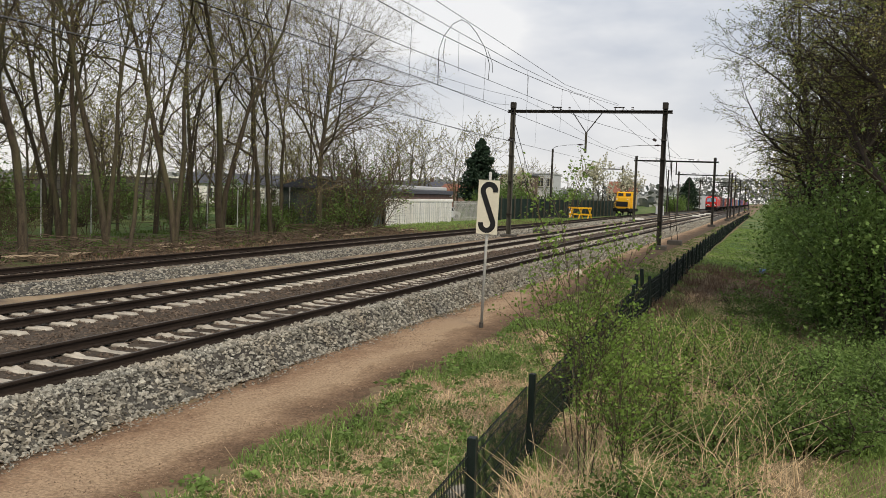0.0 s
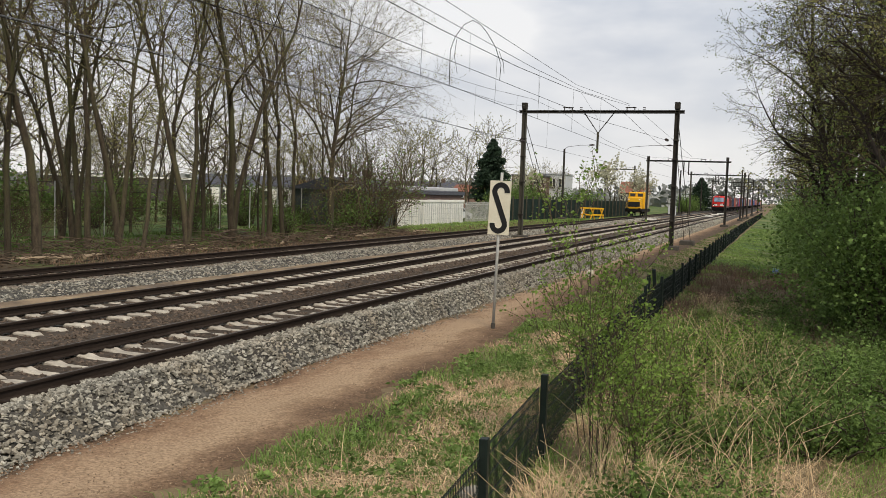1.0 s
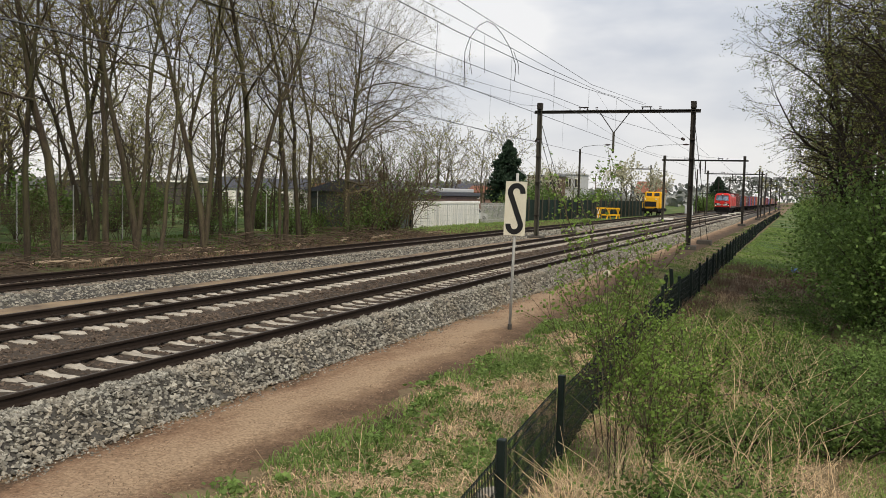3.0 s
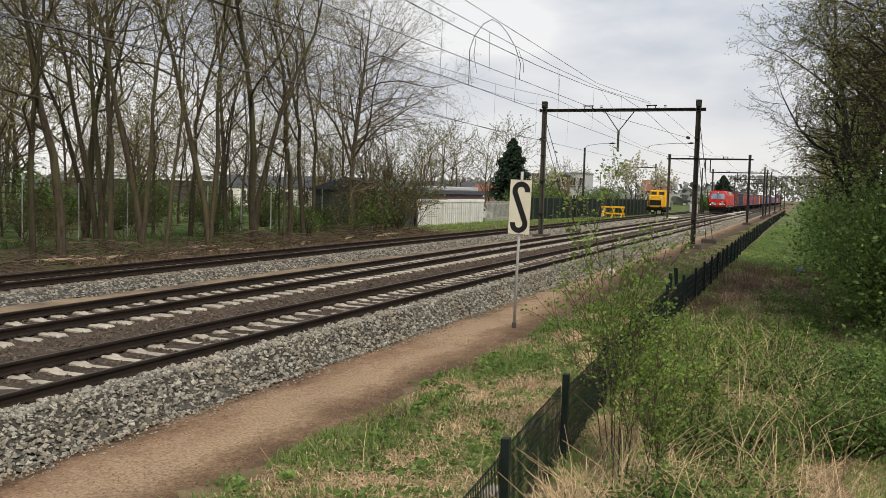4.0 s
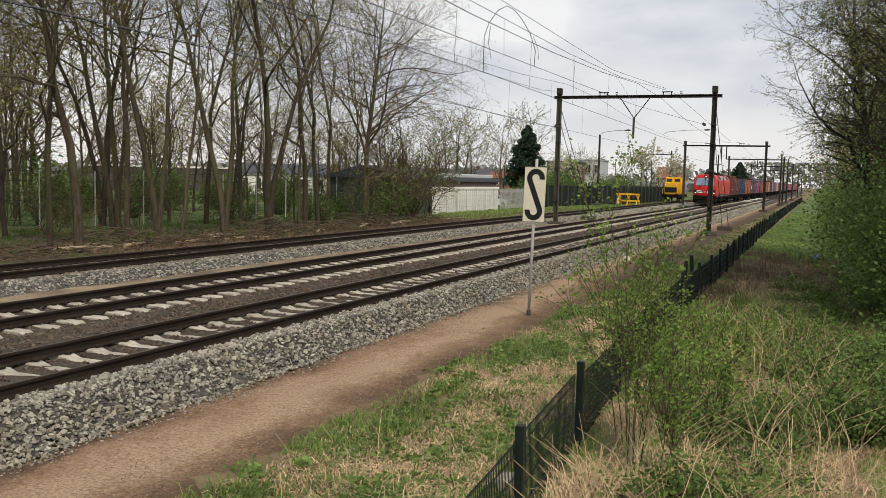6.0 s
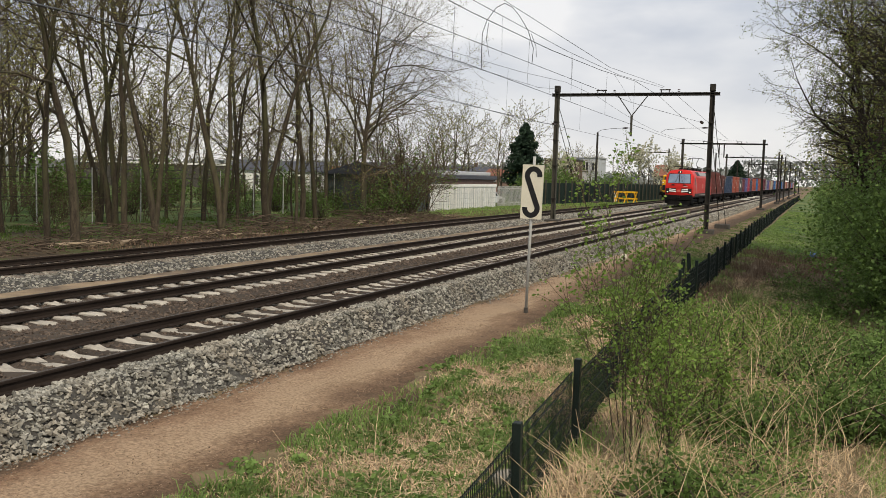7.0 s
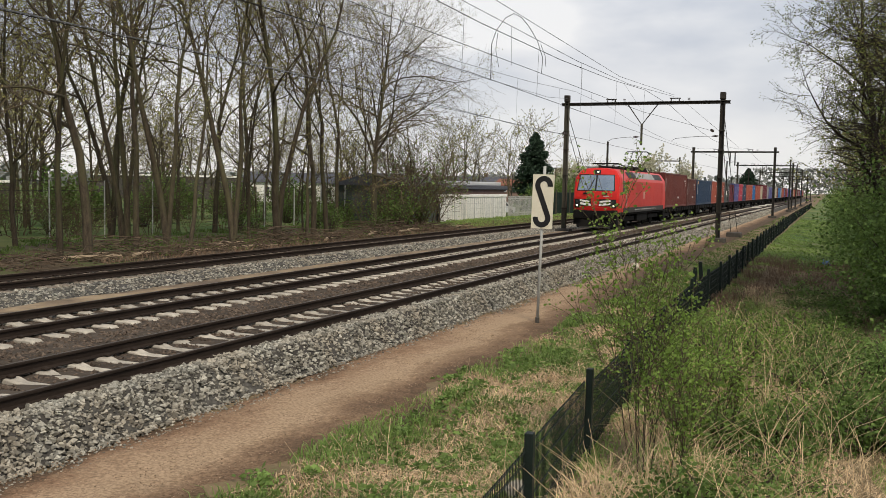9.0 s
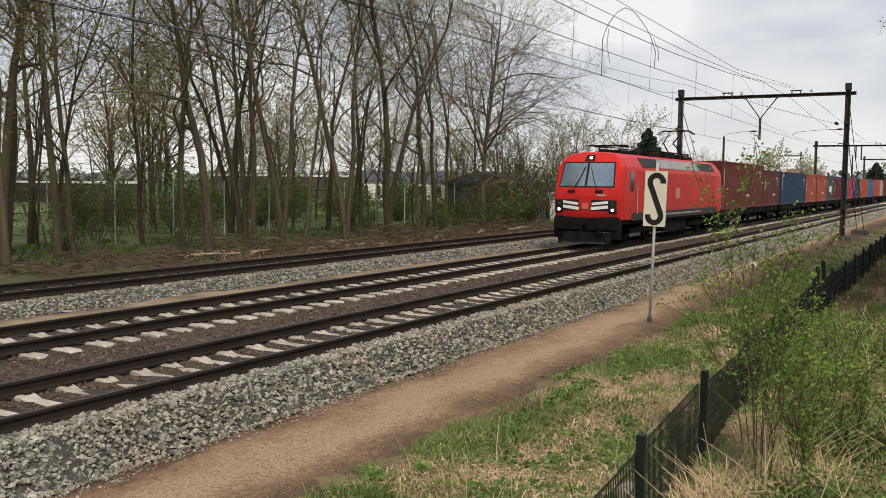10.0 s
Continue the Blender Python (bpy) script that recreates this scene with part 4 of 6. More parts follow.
def locomotive():
    loco = thing("electric_locomotive", "red electric freight locomotive with lit headlamps and black underframe", "locomotive")
    L = 18.1
    # the shell: rings of one outline from the nose to the tail
    prof = [(1.49, 1.12), (1.50, 2.0), (1.49, 3.1), (1.46, 3.32), (1.20, 3.72), (1.0, 3.85), (0.5, 3.92), (0.0, 3.93)]
    prof = prof + [(-x, z) for x, z in reversed(prof[:-1])]
    rings, g = [], Geo()
    for k, (inset, dy) in enumerate(((0.16, 0.0), (0.05, 0.10), (0.0, 0.42))):
        ring = []
        for x, z in prof:
            xx = math.copysign(max(abs(x) - inset * (1.2 if z > 3 else 1.0), 0.0), x) if x else 0.0
            zz = z - (0.03 if k == 0 and z > 3.3 else 0)
            ring.append((xx, front_y(xx, min(zz, 4.02)) + dy, zz))
        rings.append(ring)
    rings.append([(x, 1.9, z) for x, z in prof])
    rings.append([(x, L - 1.9, z) for x, z in prof])
    for k, (inset, dy) in enumerate(((0.0, 0.42), (0.05, 0.10), (0.16, 0.0))):
        rings.append([(x, L - y - 0.0, z) for x, y, z in rings[2 - k]])
    ids = []
    for ring in rings:
        ids.append([len(g.v) + j for j in range(len(ring))])
        g.v += ring
    n = len(prof)
    for a, b in zip(ids, ids[1:]):
        g.f += [(a[j], a[(j + 1) % n], b[(j + 1) % n], b[j]) for j in range(n)]
    shell = Geo()
    shell.v, shell.f = g.v, g.f
    # nose and tail faces as curved grids
    for tail in (False, True):
        q = Geo()
        zs = [1.12, 1.4, 1.7, 2.1, 2.4, 2.8, 3.2, 3.5, 3.73, 3.9]
        half = [1.33, 1.335, 1.34, 1.34, 1.34, 1.335, 1.31, 1.22, 1.04, 0.5]
        grid = []
        for z, hw in zip(zs, half):
            row = []
            for i in range(9):
                x = -hw + 2 * hw * i / 8
                y = front_y(x, z)
                row.append(len(shell.v))
                shell.v.append((x, L - y if tail else y, z))
            grid.append(row)
        for a, b in zip(grid, grid[1:]):
            shell.f += [(a[i], a[i + 1], b[i + 1], b[i]) for i in range(8)]
    part("body", shell, M["red"], loco, "glossy red bodyshell")
    # plain side panels a shade duller than the cabs
    for s in (-1, 1):
        side = Geo().box(s * 1.495 - 0.012, s * 1.495 + 0.012, 3.1, L - 1.9, 1.42, 3.12, 0.004)
        side_ob = part("side_panel", side, M["red_side"], loco, "dull red side panel")
        for yy in np.arange(4.6, L - 2.2, 1.55):
            part("panel_seam", Geo().box(s * 1.508 - 0.003, s * 1.508 + 0.003, yy, yy + 0.02, 1.45, 2.95), M["red_deep"], side_ob)
        part("emblem", Geo().box(s * 1.511 - 0.002, s * 1.511 + 0.002, 8.1, 8.8, 1.95, 2.45), M["cream_mark"], side_ob, "faded pale emblem")
        part("sill", Geo().box(s * 1.48 - 0.04, s * 1.48 + 0.04, 1.6, L - 1.6, 1.06, 1.40, 0.01), M["sill"], loco, "grey side sill")
        for yy in np.arange(5.2, 13, 0.42):
            part("marking_bar", Geo().box(s * 1.522 - 0.002, s * 1.522 + 0.002, yy, yy + 0.28, 1.2, 1.27), M["grey_mark"], loco)
        part("side_window", Geo().box(s * 1.487 - 0.012, s * 1.487 + 0.012, 1.35, 1.85, 2.3, 3.12, 0.01), M["glass"], loco)
        part("cab_door", Geo().box(s * 1.492 - 0.012, s * 1.492 + 0.012, 2.25, 2.95, 1.3, 3.2, 0.006), M["red"], loco)
        part("handrail", Geo().tube([(s * 1.56, 2.15, 1.35), (s * 1.56, 2.15, 2.7)], 0.018, 6), M["galvanised"], loco)
        # sloping roof skirts
        for y0, y1, m in ((3.0, 5.6, "sill"), (5.6, 12.6, "roof_grey"), (12.6, L - 2.2, "sill")):
            sk = Geo()
            sk.f = []
            a = [(s * 1.465, 3.34), (s * 1.21, 3.73)]
            sk.face((a[0][0], y0, a[0][1] + 0.01), (a[0][0], y1, a[0][1] + 0.01), (a[1][0], y1, a[1][1] + 0.012), (a[1][0], y0, a[1][1] + 0.012))
            sk.face((a[0][0], y0, a[0][1] - 0.02), (a[0][0], y1, a[0][1] - 0.02), (a[0][0], y1, a[0][1] + 0.01), (a[0][0], y0, a[0][1] + 0.01))
            part("roof_skirt", sk, M[m], loco)
            if m == "sill":
                for yy in np.arange(y0 + 0.2, y1 - 0.3, 0.5):
                    v = Geo().face((s * 1.43, yy, 3.40), (s * 1.43, yy + 0.36, 3.40), (s * 1.24, yy + 0.36, 3.69), (s * 1.24, yy, 3.69)).moved(Matrix.Translation((s * 0.008, 0, 0.008)))
                    part("roof_grille", v, M["black"], loco)
    # windscreen, lamps and trim of both ends; the tail is the nose turned round
    def nose(flip):
        def put(name, geo, material, label="", parent=loco):
            if flip:
                geo.moved(Matrix.Translation((0, L, 0)) @ Matrix.Rotation(math.pi, 4, "Z"))
            return part(name, geo, material, parent, label)
        put("windscreen_surround", face_patch(Geo(), [(-1.22, 2.45), (1.22, 2.45), (1.12, 3.50), (-1.12, 3.50)], 0.012, 8), M["black"])
        for s in (-1, 1):
            xs = sorted((s * 0.05, s * 1.16))
            xt = sorted((s * 0.05, s * 1.07))
            put("windscreen", face_patch(Geo(), [(xs[0], 2.50), (xs[1], 2.50), (xt[1], 3.45), (xt[0], 3.45)], 0.02, 6), M["windscreen"], "pale reflecting windscreen pane")
            put("wiper", Geo().tube([(s * 0.55, front_y(0.5, 2.35) - 0.05, 2.32), (s * 0.35, front_y(0.3, 2.7) - 0.06, 2.7), (s * 0.12, front_y(0.1, 3.3) - 0.05, 3.3)], 0.016, 5), M["black"])
            put("wiper_base", Geo().box(s * 0.60 - 0.16, s * 0.60 + 0.16, front_y(0.6, 2.3) - 0.06, front_y(0.6, 2.3) + 0.05, 2.24, 2.34, 0.01), M["black"])
            lo = sorted((s * 1.0, s * 1.33))
            unit = put("headlamp_unit", face_patch(Geo(), [(lo[0], 1.38), (lo[1], 1.38), (lo[1], 1.93), (lo[0], 1.93)], 0.015, 4), M["black"], "dark headlamp unit")
            put("headlamp", Geo().tube([(s * 1.165, front_y(1.165, 1.52) - 0.04, 1.53), (s * 1.165, front_y(1.165, 1.52) + 0.03, 1.53)], 0.068, 14), M["lamp"], "lit warm white headlamp", unit)
            put("upper_lamp", Geo().tube([(s * 1.165, front_y(1.165, 1.78) - 0.03, 1.78), (s * 1.165, front_y(1.165, 1.78) + 0.03, 1.78)], 0.07, 12), M["glass"], "", unit)
            for z0, z1, xa in ((1.76, 1.87, 0.30), (1.56, 1.69, 0.26)):
                st = sorted((s * xa, s * 0.98))
                da, db = (-0.05, 0.03) if s > 0 else (0.03, -0.05)
                put("white_stripe", face_patch(Geo(), [(st[0], z0 + da), (st[1], z0 + db), (st[1], z1 + db), (st[0], z1 + da)], 0.012, 4), M["white"], "white stripe")
            put("black_stripe", face_patch(Geo(), [(min(s * 0.22, s * 1.0), 1.50), (max(s * 0.22, s * 1.0), 1.50), (max(s * 0.28, s * 1.0), 1.94), (min(s * 0.28, s * 1.0), 1.94)], 0.006, 4), M["black"])
            put("buffer", Geo().tube([(s * 0.875, 0.55, 1.0), (s * 0.875, -0.15, 1.0)], 0.11, 12).tube([(s * 0.875, -0.15, 1.0), (s * 0.875, -0.24, 1.0)], 0.26, 16), M["under"])
            put("front_step", Geo().box(s * 1.25 - 0.15, s * 1.25 + 0.15, 0.2, 0.7, 0.32, 0.9, 0.03), M["under"])
            put("number_bar", face_patch(Geo(), [(0.5, 2.10), (0.9, 2.10), (0.9, 2.16), (0.5, 2.16)], 0.004, 2), M["grey_mark"]) if s > 0 else None
        put("emblem", face_patch(Geo(), [(-0.14, 1.55), (0.14, 1.55), (0.14, 1.80), (-0.14, 1.80)], 0.008, 2), M["pale_red"], "pale red emblem")
        top = put("top_lamp_housing", face_patch(Geo(), [(-0.22, 3.53), (0.22, 3.53), (0.18, 3.8), (-0.18, 3.8)], 0.02, 3), M["black"])
        put("top_lamp", Geo().tube([(0.03, front_y(0, 3.67) - 0.06, 3.67), (0.03, front_y(0, 3.67) + 0.04, 3.67)], 0.065, 14), M["lamp"], "lit top headlamp", top)
        put("buffer_beam", Geo().box(-1.42, 1.42, 0.16, 0.75, 0.62, 1.26, 0.08), M["under"])
        put("snow_plough", Geo().face((-1.2, 0.10, 0.62), (1.2, 0.10, 0.62), (1.1, -0.02, 0.16), (-1.1, -0.02, 0.16)).face((-1.2, 0.3, 0.62), (-1.1, 0.25, 0.16), (-1.1, -0.02, 0.16), (-1.2, 0.10, 0.62)).face((1.2, 0.3, 0.62), (1.1, 0.25, 0.16), (1.1, -0.02, 0.16), (1.2, 0.10, 0.62)).box(-1.1, 1.1, -0.02, 0.25, 0.13, 0.17), M["under"])
        put("plough_edge", Geo().box(-0.95, 0.95, -0.06, 0.0, 0.14, 0.2), M["sill"])
        put("coupling", Geo().tube([(0, 0.2, 1.02), (0, -0.3, 0.95), (0, -0.32, 0.55)], 0.06, 8).box(-0.12, 0.12, -0.1, 0.2, 0.9, 1.1, 0.02), M["under"])
    nose(False)
    nose(True)
    # running gear
    for yb in (4.4, L - 4.4):
        bogie = part("bogie", Geo().box(-1.22, -1.08, yb - 2.1, yb + 2.1, 0.5, 0.78, 0.03).box(1.08, 1.22, yb - 2.1, yb + 2.1, 0.5, 0.78, 0.03).box(-1.1, 1.1, yb - 0.3, yb + 0.3, 0.45, 0.8, 0.03), M["under"], loco)
        wheelset(bogie, yb - 1.5, 0.625, M["under"])
        wheelset(bogie, yb + 1.5, 0.625, M["under"])
    part("underfloor_box", Geo().box(-1.3, 1.3, 7.2, L - 7.2, 0.38, 1.06, 0.05), M["under"], loco)
    part("floor_frame", Geo().box(-1.42, 1.42, 0.7, L - 0.7, 0.92, 1.12, 0.02), M["under"], loco)
    # roof gear
    for yy, hh in ((6.2, 0.18), (8.8, 0.26), (11.2, 0.2)):
        part("roof_box", Geo().box(-0.75, 0.75, yy, yy + 1.7, 3.88, 3.94 + hh, 0.03), M["under"], loco)
    for yy in (5.0, 7.9, 10.6, 13.4):
        ins = Geo()
        for k in range(3):
            ins.tube([(0.6, yy, 3.96 + 0.09 * k), (0.6, yy, 4.01 + 0.09 * k)], 0.09, 8)
        part("roof_insulator", ins, M["insulator"], loco)
    part("roof_bar", Geo().tube([(0.6, 4.8, 4.2), (0.6, 13.6, 4.2)], 0.03, 6), M["under"], loco)
    low = Geo()
    for s in (-1, 1):
        low.tube([(s * 0.55, 2.6, 4.2), (s * 0.5, 5.0, 4.28)], 0.03, 6).tube([(s * 0.45, 2.7, 4.12), (s * 0.5, 4.9, 4.12)], 0.03, 6)
    low.tube([(-0.85, 2.55, 4.26), (0.85, 2.55, 4.26)], 0.035, 6).tube([(-0.85, 2.9, 4.26), (0.85, 2.9, 4.26)], 0.035, 6).box(-0.5, 0.5, 2.8, 5.0, 3.9, 4.08, 0.03)
    part("lowered_pantograph", low, M["under"], loco, "folded pantograph on the roof")
    pan = Geo()
    for s in (-1, 1):
        pan.tube([(s * 0.35, L - 4.6, 4.1), (s * 0.25, L - 6.3, 4.75)], [0.045, 0.035], 6)
        pan.tube([(s * 0.25, L - 6.3, 4.75), (s * 0.35, L - 4.9, 5.42)], [0.035, 0.025], 6)
        pan.tube([(-0.85 * 0 + s * 0.35, L - 4.9 - 0.2, 5.42), (s * 0.35, L - 4.9 + 0.2, 5.42)], 0.025, 6)
    for dy in (-0.2, 0.2):
        pan.tube([(-0.95, L - 4.9 + dy, 5.25), (-0.72, L - 4.9 + dy, 5.46), (0.72, L - 4.9 + dy, 5.46), (0.95, L - 4.9 + dy, 5.25)], 0.028, 6)
    pan.box(-0.55, 0.55, L - 5.2, L - 3.6, 3.92, 4.1, 0.03)
    part("raised_pantograph", pan, M["under"], loco, "raised pantograph touching the contact wire")
    return loco


def container_walls(c, length, height, colour):
    """The ribbed sides, the ends with their door bars and the roof of a container."""
    w = 1.22
    n = int(length / 0.28)
    st = length / n
    pr = []
    for i in range(n):
        a = i * st
        pr += [(a, 0.0), (a + st * 0.28, 0.0), (a + st * 0.42, 0.036), (a + st * 0.82, 0.036), (a + st * 0.96, 0.0)]
    pr.append((length, 0.0))
    for s in (-1, 1):
        g = Geo()
        for y, d in pr:
            g.v += [(s * (w - 0.01 - d), y, 0.15), (s * (w - 0.01 - d), y, height - 0.1)]
        g.f += [(2 * i, 2 * i + 2, 2 * i + 3, 2 * i + 1) for i in range(len(pr) - 1)]
        part("side_wall", g, BOX[colour], c)
    part("roof", Geo().box(-w + 0.02, w - 0.02, 0.03, length - 0.03, height - 0.06, height - 0.03), BOX[colour], c)
    for y, d in ((0.035, -1), (length - 0.035, 1)):
        e = part("end_wall", Geo().box(-w + 0.05, w - 0.05, y - 0.015, y + 0.015, 0.1, height - 0.08), BOX[colour], c)
        for x in (-0.8, -0.3, 0.3, 0.8):
            part("locking_bar", Geo().tube([(x, y + d * 0.035, 0.18), (x, y + d * 0.035, height - 0.16)], 0.018, 6), BOX[colour], e)


def container(length, height, colour, words):
    label = words + " steel freight container with ribbed sides"
    c = thing("freight_container", label, "container", "containers on the train")
    container_walls(c, length, height, colour)
    fr = Geo()
    w = 1.22
    for s in (-1, 1):
        for y in (0.07, length - 0.07):
            fr.box(s * (w - 0.075) - 0.078, s * (w - 0.075) + 0.078, y - 0.075, y + 0.075, 0.0, height, 0.012)
        fr.box(s * (w - 0.05) - 0.05, s * (w - 0.05) + 0.05, 0.1, length - 0.1, 0.02, 0.18, 0.01)
        fr.box(s * (w - 0.04) - 0.045, s * (w - 0.04) + 0.045, 0.1, length - 0.1, height - 0.12, height - 0.01, 0.01)
    for y in (0.07, length - 0.07):
        fr.box(-w, w, y - 0.07, y + 0.07, 0.0, 0.17, 0.01)
        fr.box(-w, w, y - 0.07, y + 0.07, height - 0.13, height, 0.01)
    part("corner_frame", fr, BOX[colour], c)
    r = random.Random(int(length * 100) + len(words))
    y = length - 0.9
    bars = [(y - 0.5 * (k == 0) - 0.25, y, height - 0.62 - 0.22 * k, height - 0.52 - 0.22 * k) for k in range(3)]
    bars.append((0.32, 0.42, height - 1.5, height - 0.45))
    if r.random() < 0.6:
        bars.append((length * 0.55, length * 0.55 + 0.9, 0.75, 0.9))
    if colour == "navy":
        part("orange_plate", Geo().box(w - 0.008, w + 0.004, 0.35, 1.05, height - 0.42, height - 0.16), BOX["plate"], c, "small orange plate")
    if colour == "slate":
        part("white_plate", Geo().box(w - 0.008, w + 0.004, length * 0.36, length * 0.64, height * 0.36, height * 0.58), M["white"], c, "square white plate")
    for y0, y1, z0, z1 in bars:
        part("marking_bar", Geo().box(w - 0.008, w + 0.002, y0, y1, z0, z1), M["grey_mark"], c)
    return c


def wagon():
    wg = thing("container_wagon", "low grimy black container wagon on two bogies", "wagon", "wagons of the train")
    L = 19.4
    fr = Geo()
    for s in (-1, 1):
        fr.box(s * 1.08 - 0.06, s * 1.08 + 0.06, 0.5, L - 0.5, 0.78, 1.12, 0.02)
        for y in np.arange(1.5, L - 1, 1.45):
            fr.box(s * 1.17 - 0.03, s * 1.17 + 0.03, y, y + 0.1, 0.74, 1.1)
    for y in np.arange(0.5, L - 0.4, 2.3):
        fr.box(-1.1, 1.1, y, y + 0.18, 0.82, 1.08)
    part("frame", fr, M["under"], wg)
    part("brake_gear", Geo().box(-0.5, 0.5, 6.5, 8.2, 0.42, 0.8, 0.03).tube([(0.7, 9, 0.6), (0.7, 12.5, 0.6)], 0.17, 8), M["under"], wg)
    for yb in (2.6, L - 2.6):
        bg = part("bogie", Geo().box(-1.08, -0.96, yb - 1.4, yb + 1.4, 0.42, 0.68, 0.03).box(0.96, 1.08, yb - 1.4, yb + 1.4, 0.42, 0.68, 0.03).box(-1, 1, yb - 0.25, yb + 0.25, 0.4, 0.75, 0.02), M["under"], wg)
        wheelset(bg, yb - 0.9, 0.46, M["under"])
        wheelset(bg, yb + 0.9, 0.46, M["under"])
    for y in (0.0, L):
        d = -1 if y == 0 else 1
        for s in (-1, 1):
            part("buffer", Geo().tube([(s * 0.875, y - d * 0.5, 1.0), (s * 0.875, y - d * 0.08, 1.0)], 0.1, 8).tube([(s * 0.875, y - d * 0.08, 1.0), (s * 0.875, y, 1.0)], 0.22, 12), M["under"], wg)
    return wg


MOVING = []


def build_train():
    MOVING.append((locomotive(), 0.0, 0.0))
    start, gap = 18.35, 19.75
    # loads of each wagon: length, height, colour, words, place on the wagon
    A, B, C = 12.19, 6.06, 13.6
    loads = [
        [(A, 2.9, "oxide", "dark oxide-red", 0.3), (B, 2.59, "brown", "dull brown", 12.9)],
        [(A, 2.59, "navy", "faded navy blue", 0.0), (B, 2.59, "orange", "faded orange-red", 12.4)],
        [(B, 2.59, "orange", "faded orange-red", 0.0), (B, 2.59, "slate", "slate grey", 6.3), (B, 2.4, "maroon", "dark maroon", 12.6)],
        [(B, 2.59, "violet", "dull violet-blue", 0.3), (B, 2.59, "pinkred", "bright pinkish red", 6.6), (B, 2.59, "navy", "faded navy blue", 12.9)],
        [(A, 2.59, "orange", "faded orange-red", 0.3), (B, 2.59, "blue", "bright blue", 12.8)],
        [(A, 2.59, "orange", "faded orange-red", 0.3), (B, 2.59, "cream", "pale cream", 12.8)],
        [(A, 2.9, "maroon", "dark maroon", 0.3), (B, 2.59, "grey", "light grey", 12.8)],
        [(A, 2.59, "violet", "dull violet-blue", 0.3), (B, 2.59, "orange", "faded orange-red", 12.8)],
        [(A, 2.59, "cream", "pale cream", 0.3), (B, 2.59, "oxide", "dark oxide-red", 12.8)],
        [(A, 2.59, "blue", "bright blue", 0.3), (B, 2.59, "grey", "light grey", 12.8)],
        [(A, 2.59, "orange", "faded orange-red", 0.3), (B, 2.59, "violet", "dull violet-blue", 12.8)],
        [(A, 2.9, "oxide", "dark oxide-red", 0.3), (B, 2.59, "pinkred", "bright pinkish red", 12.8)],
    ]
    first = None
    made = {}
    for k in range(22):
        y = start + gap * k
        if first is None:
            first = wagon()
            w = first
        else:
            w = copy_thing(first, pose(0, 0, 0))
        MOVING.append((w, y, 0.0))
        for length, height, colour, words, off in loads[k if k < len(loads) else 5 + (k * 5) % 7]:
            key = (length, height, colour)
            c = container(length, height, colour, words) if key not in made else copy_thing(made[key], pose(0, 0, 0))
            made.setdefault(key, c)
            MOVING.append((c, y + off + 0.3, 1.13))


def motions():
    """The train runs towards the camera at an even 21 metres a second."""
    for ob, back, z in MOVING:
        walk(ob, [(t, pose(TRACK_2, 245.4 - 21.04 * t + back, z)) for t in (0.0, 2.0, 4.0, 6.0, 8.0, 10.0)])


# ---- plants ----
class Wood:
    """Tapered limbs, gathered in two meshes (thick and thin), and the tips where leaves grow."""

    def __init__(self, seed, low=0.36, reach=0.5, fine=0.004):
        self.r = random.Random(seed)
        self.low, self.reach, self.fine, self.leafy = low, reach, fine, False
        self.thick, self.thin, self.tips = Geo(), Geo(), []

    def limb(self, p, d, r0, length, level, spec):
        r = self.r
        kids, spread, droop, wander = spec[level]
        n = (8, 6, 3, 1, 1)[level] if len(spec) > 3 else (6, 4, 2, 1)[level]
        pts, rad = [Vector(p)], [r0]
        d = Vector(d).normalized()
        for i in range(n):
            d = (d + Vector((r.gauss(0, wander), r.gauss(0, wander), r.gauss(0, wander) + droop))).normalized()
            pts.append(pts[-1] + d * (length / n))
            rad.append(max(r0 * (1 - 0.93 * (i + 1) / n), self.fine * 0.7))
        g = self.thick if level <= 1 else self.thin
        g.tube(pts, rad, (8, 5, 4, 3, 3)[level], False)
        if self.leafy:
            self.tips += [(q, d) for q in pts[(3 if level == 0 else 1):]]
        if level + 1 >= len(spec):
            self.tips.append((pts[-1], d))
            self.tips.append((pts[-2], d))
            return
        for k in range(kids):
            lo = self.low if level == 0 else 0.15
            u = lo + (1 - lo) * (k + r.random()) / kids
            i = min(int(u * n), n - 1)
            f = u * n - i
            q = pts[i].lerp(pts[i + 1], f)
            rr = rad[i] + (rad[i + 1] - rad[i]) * f
            ax = (pts[i + 1] - pts[i]).normalized()
            side = ax.cross(Vector((r.gauss(0, 1), r.gauss(0, 1), r.gauss(0, 1)))).normalized()
            a = radians(spread + r.gauss(0, 9))
            dd = ax * math.cos(a) + side * math.sin(a)
            self.limb(q, dd, max(rr * 0.58, self.fine), length * ((self.reach, 0.47, 0.45, 0.5)[level]) * (1.2 - 0.55 * u) * r.uniform(0.75, 1.2), level + 1, spec)


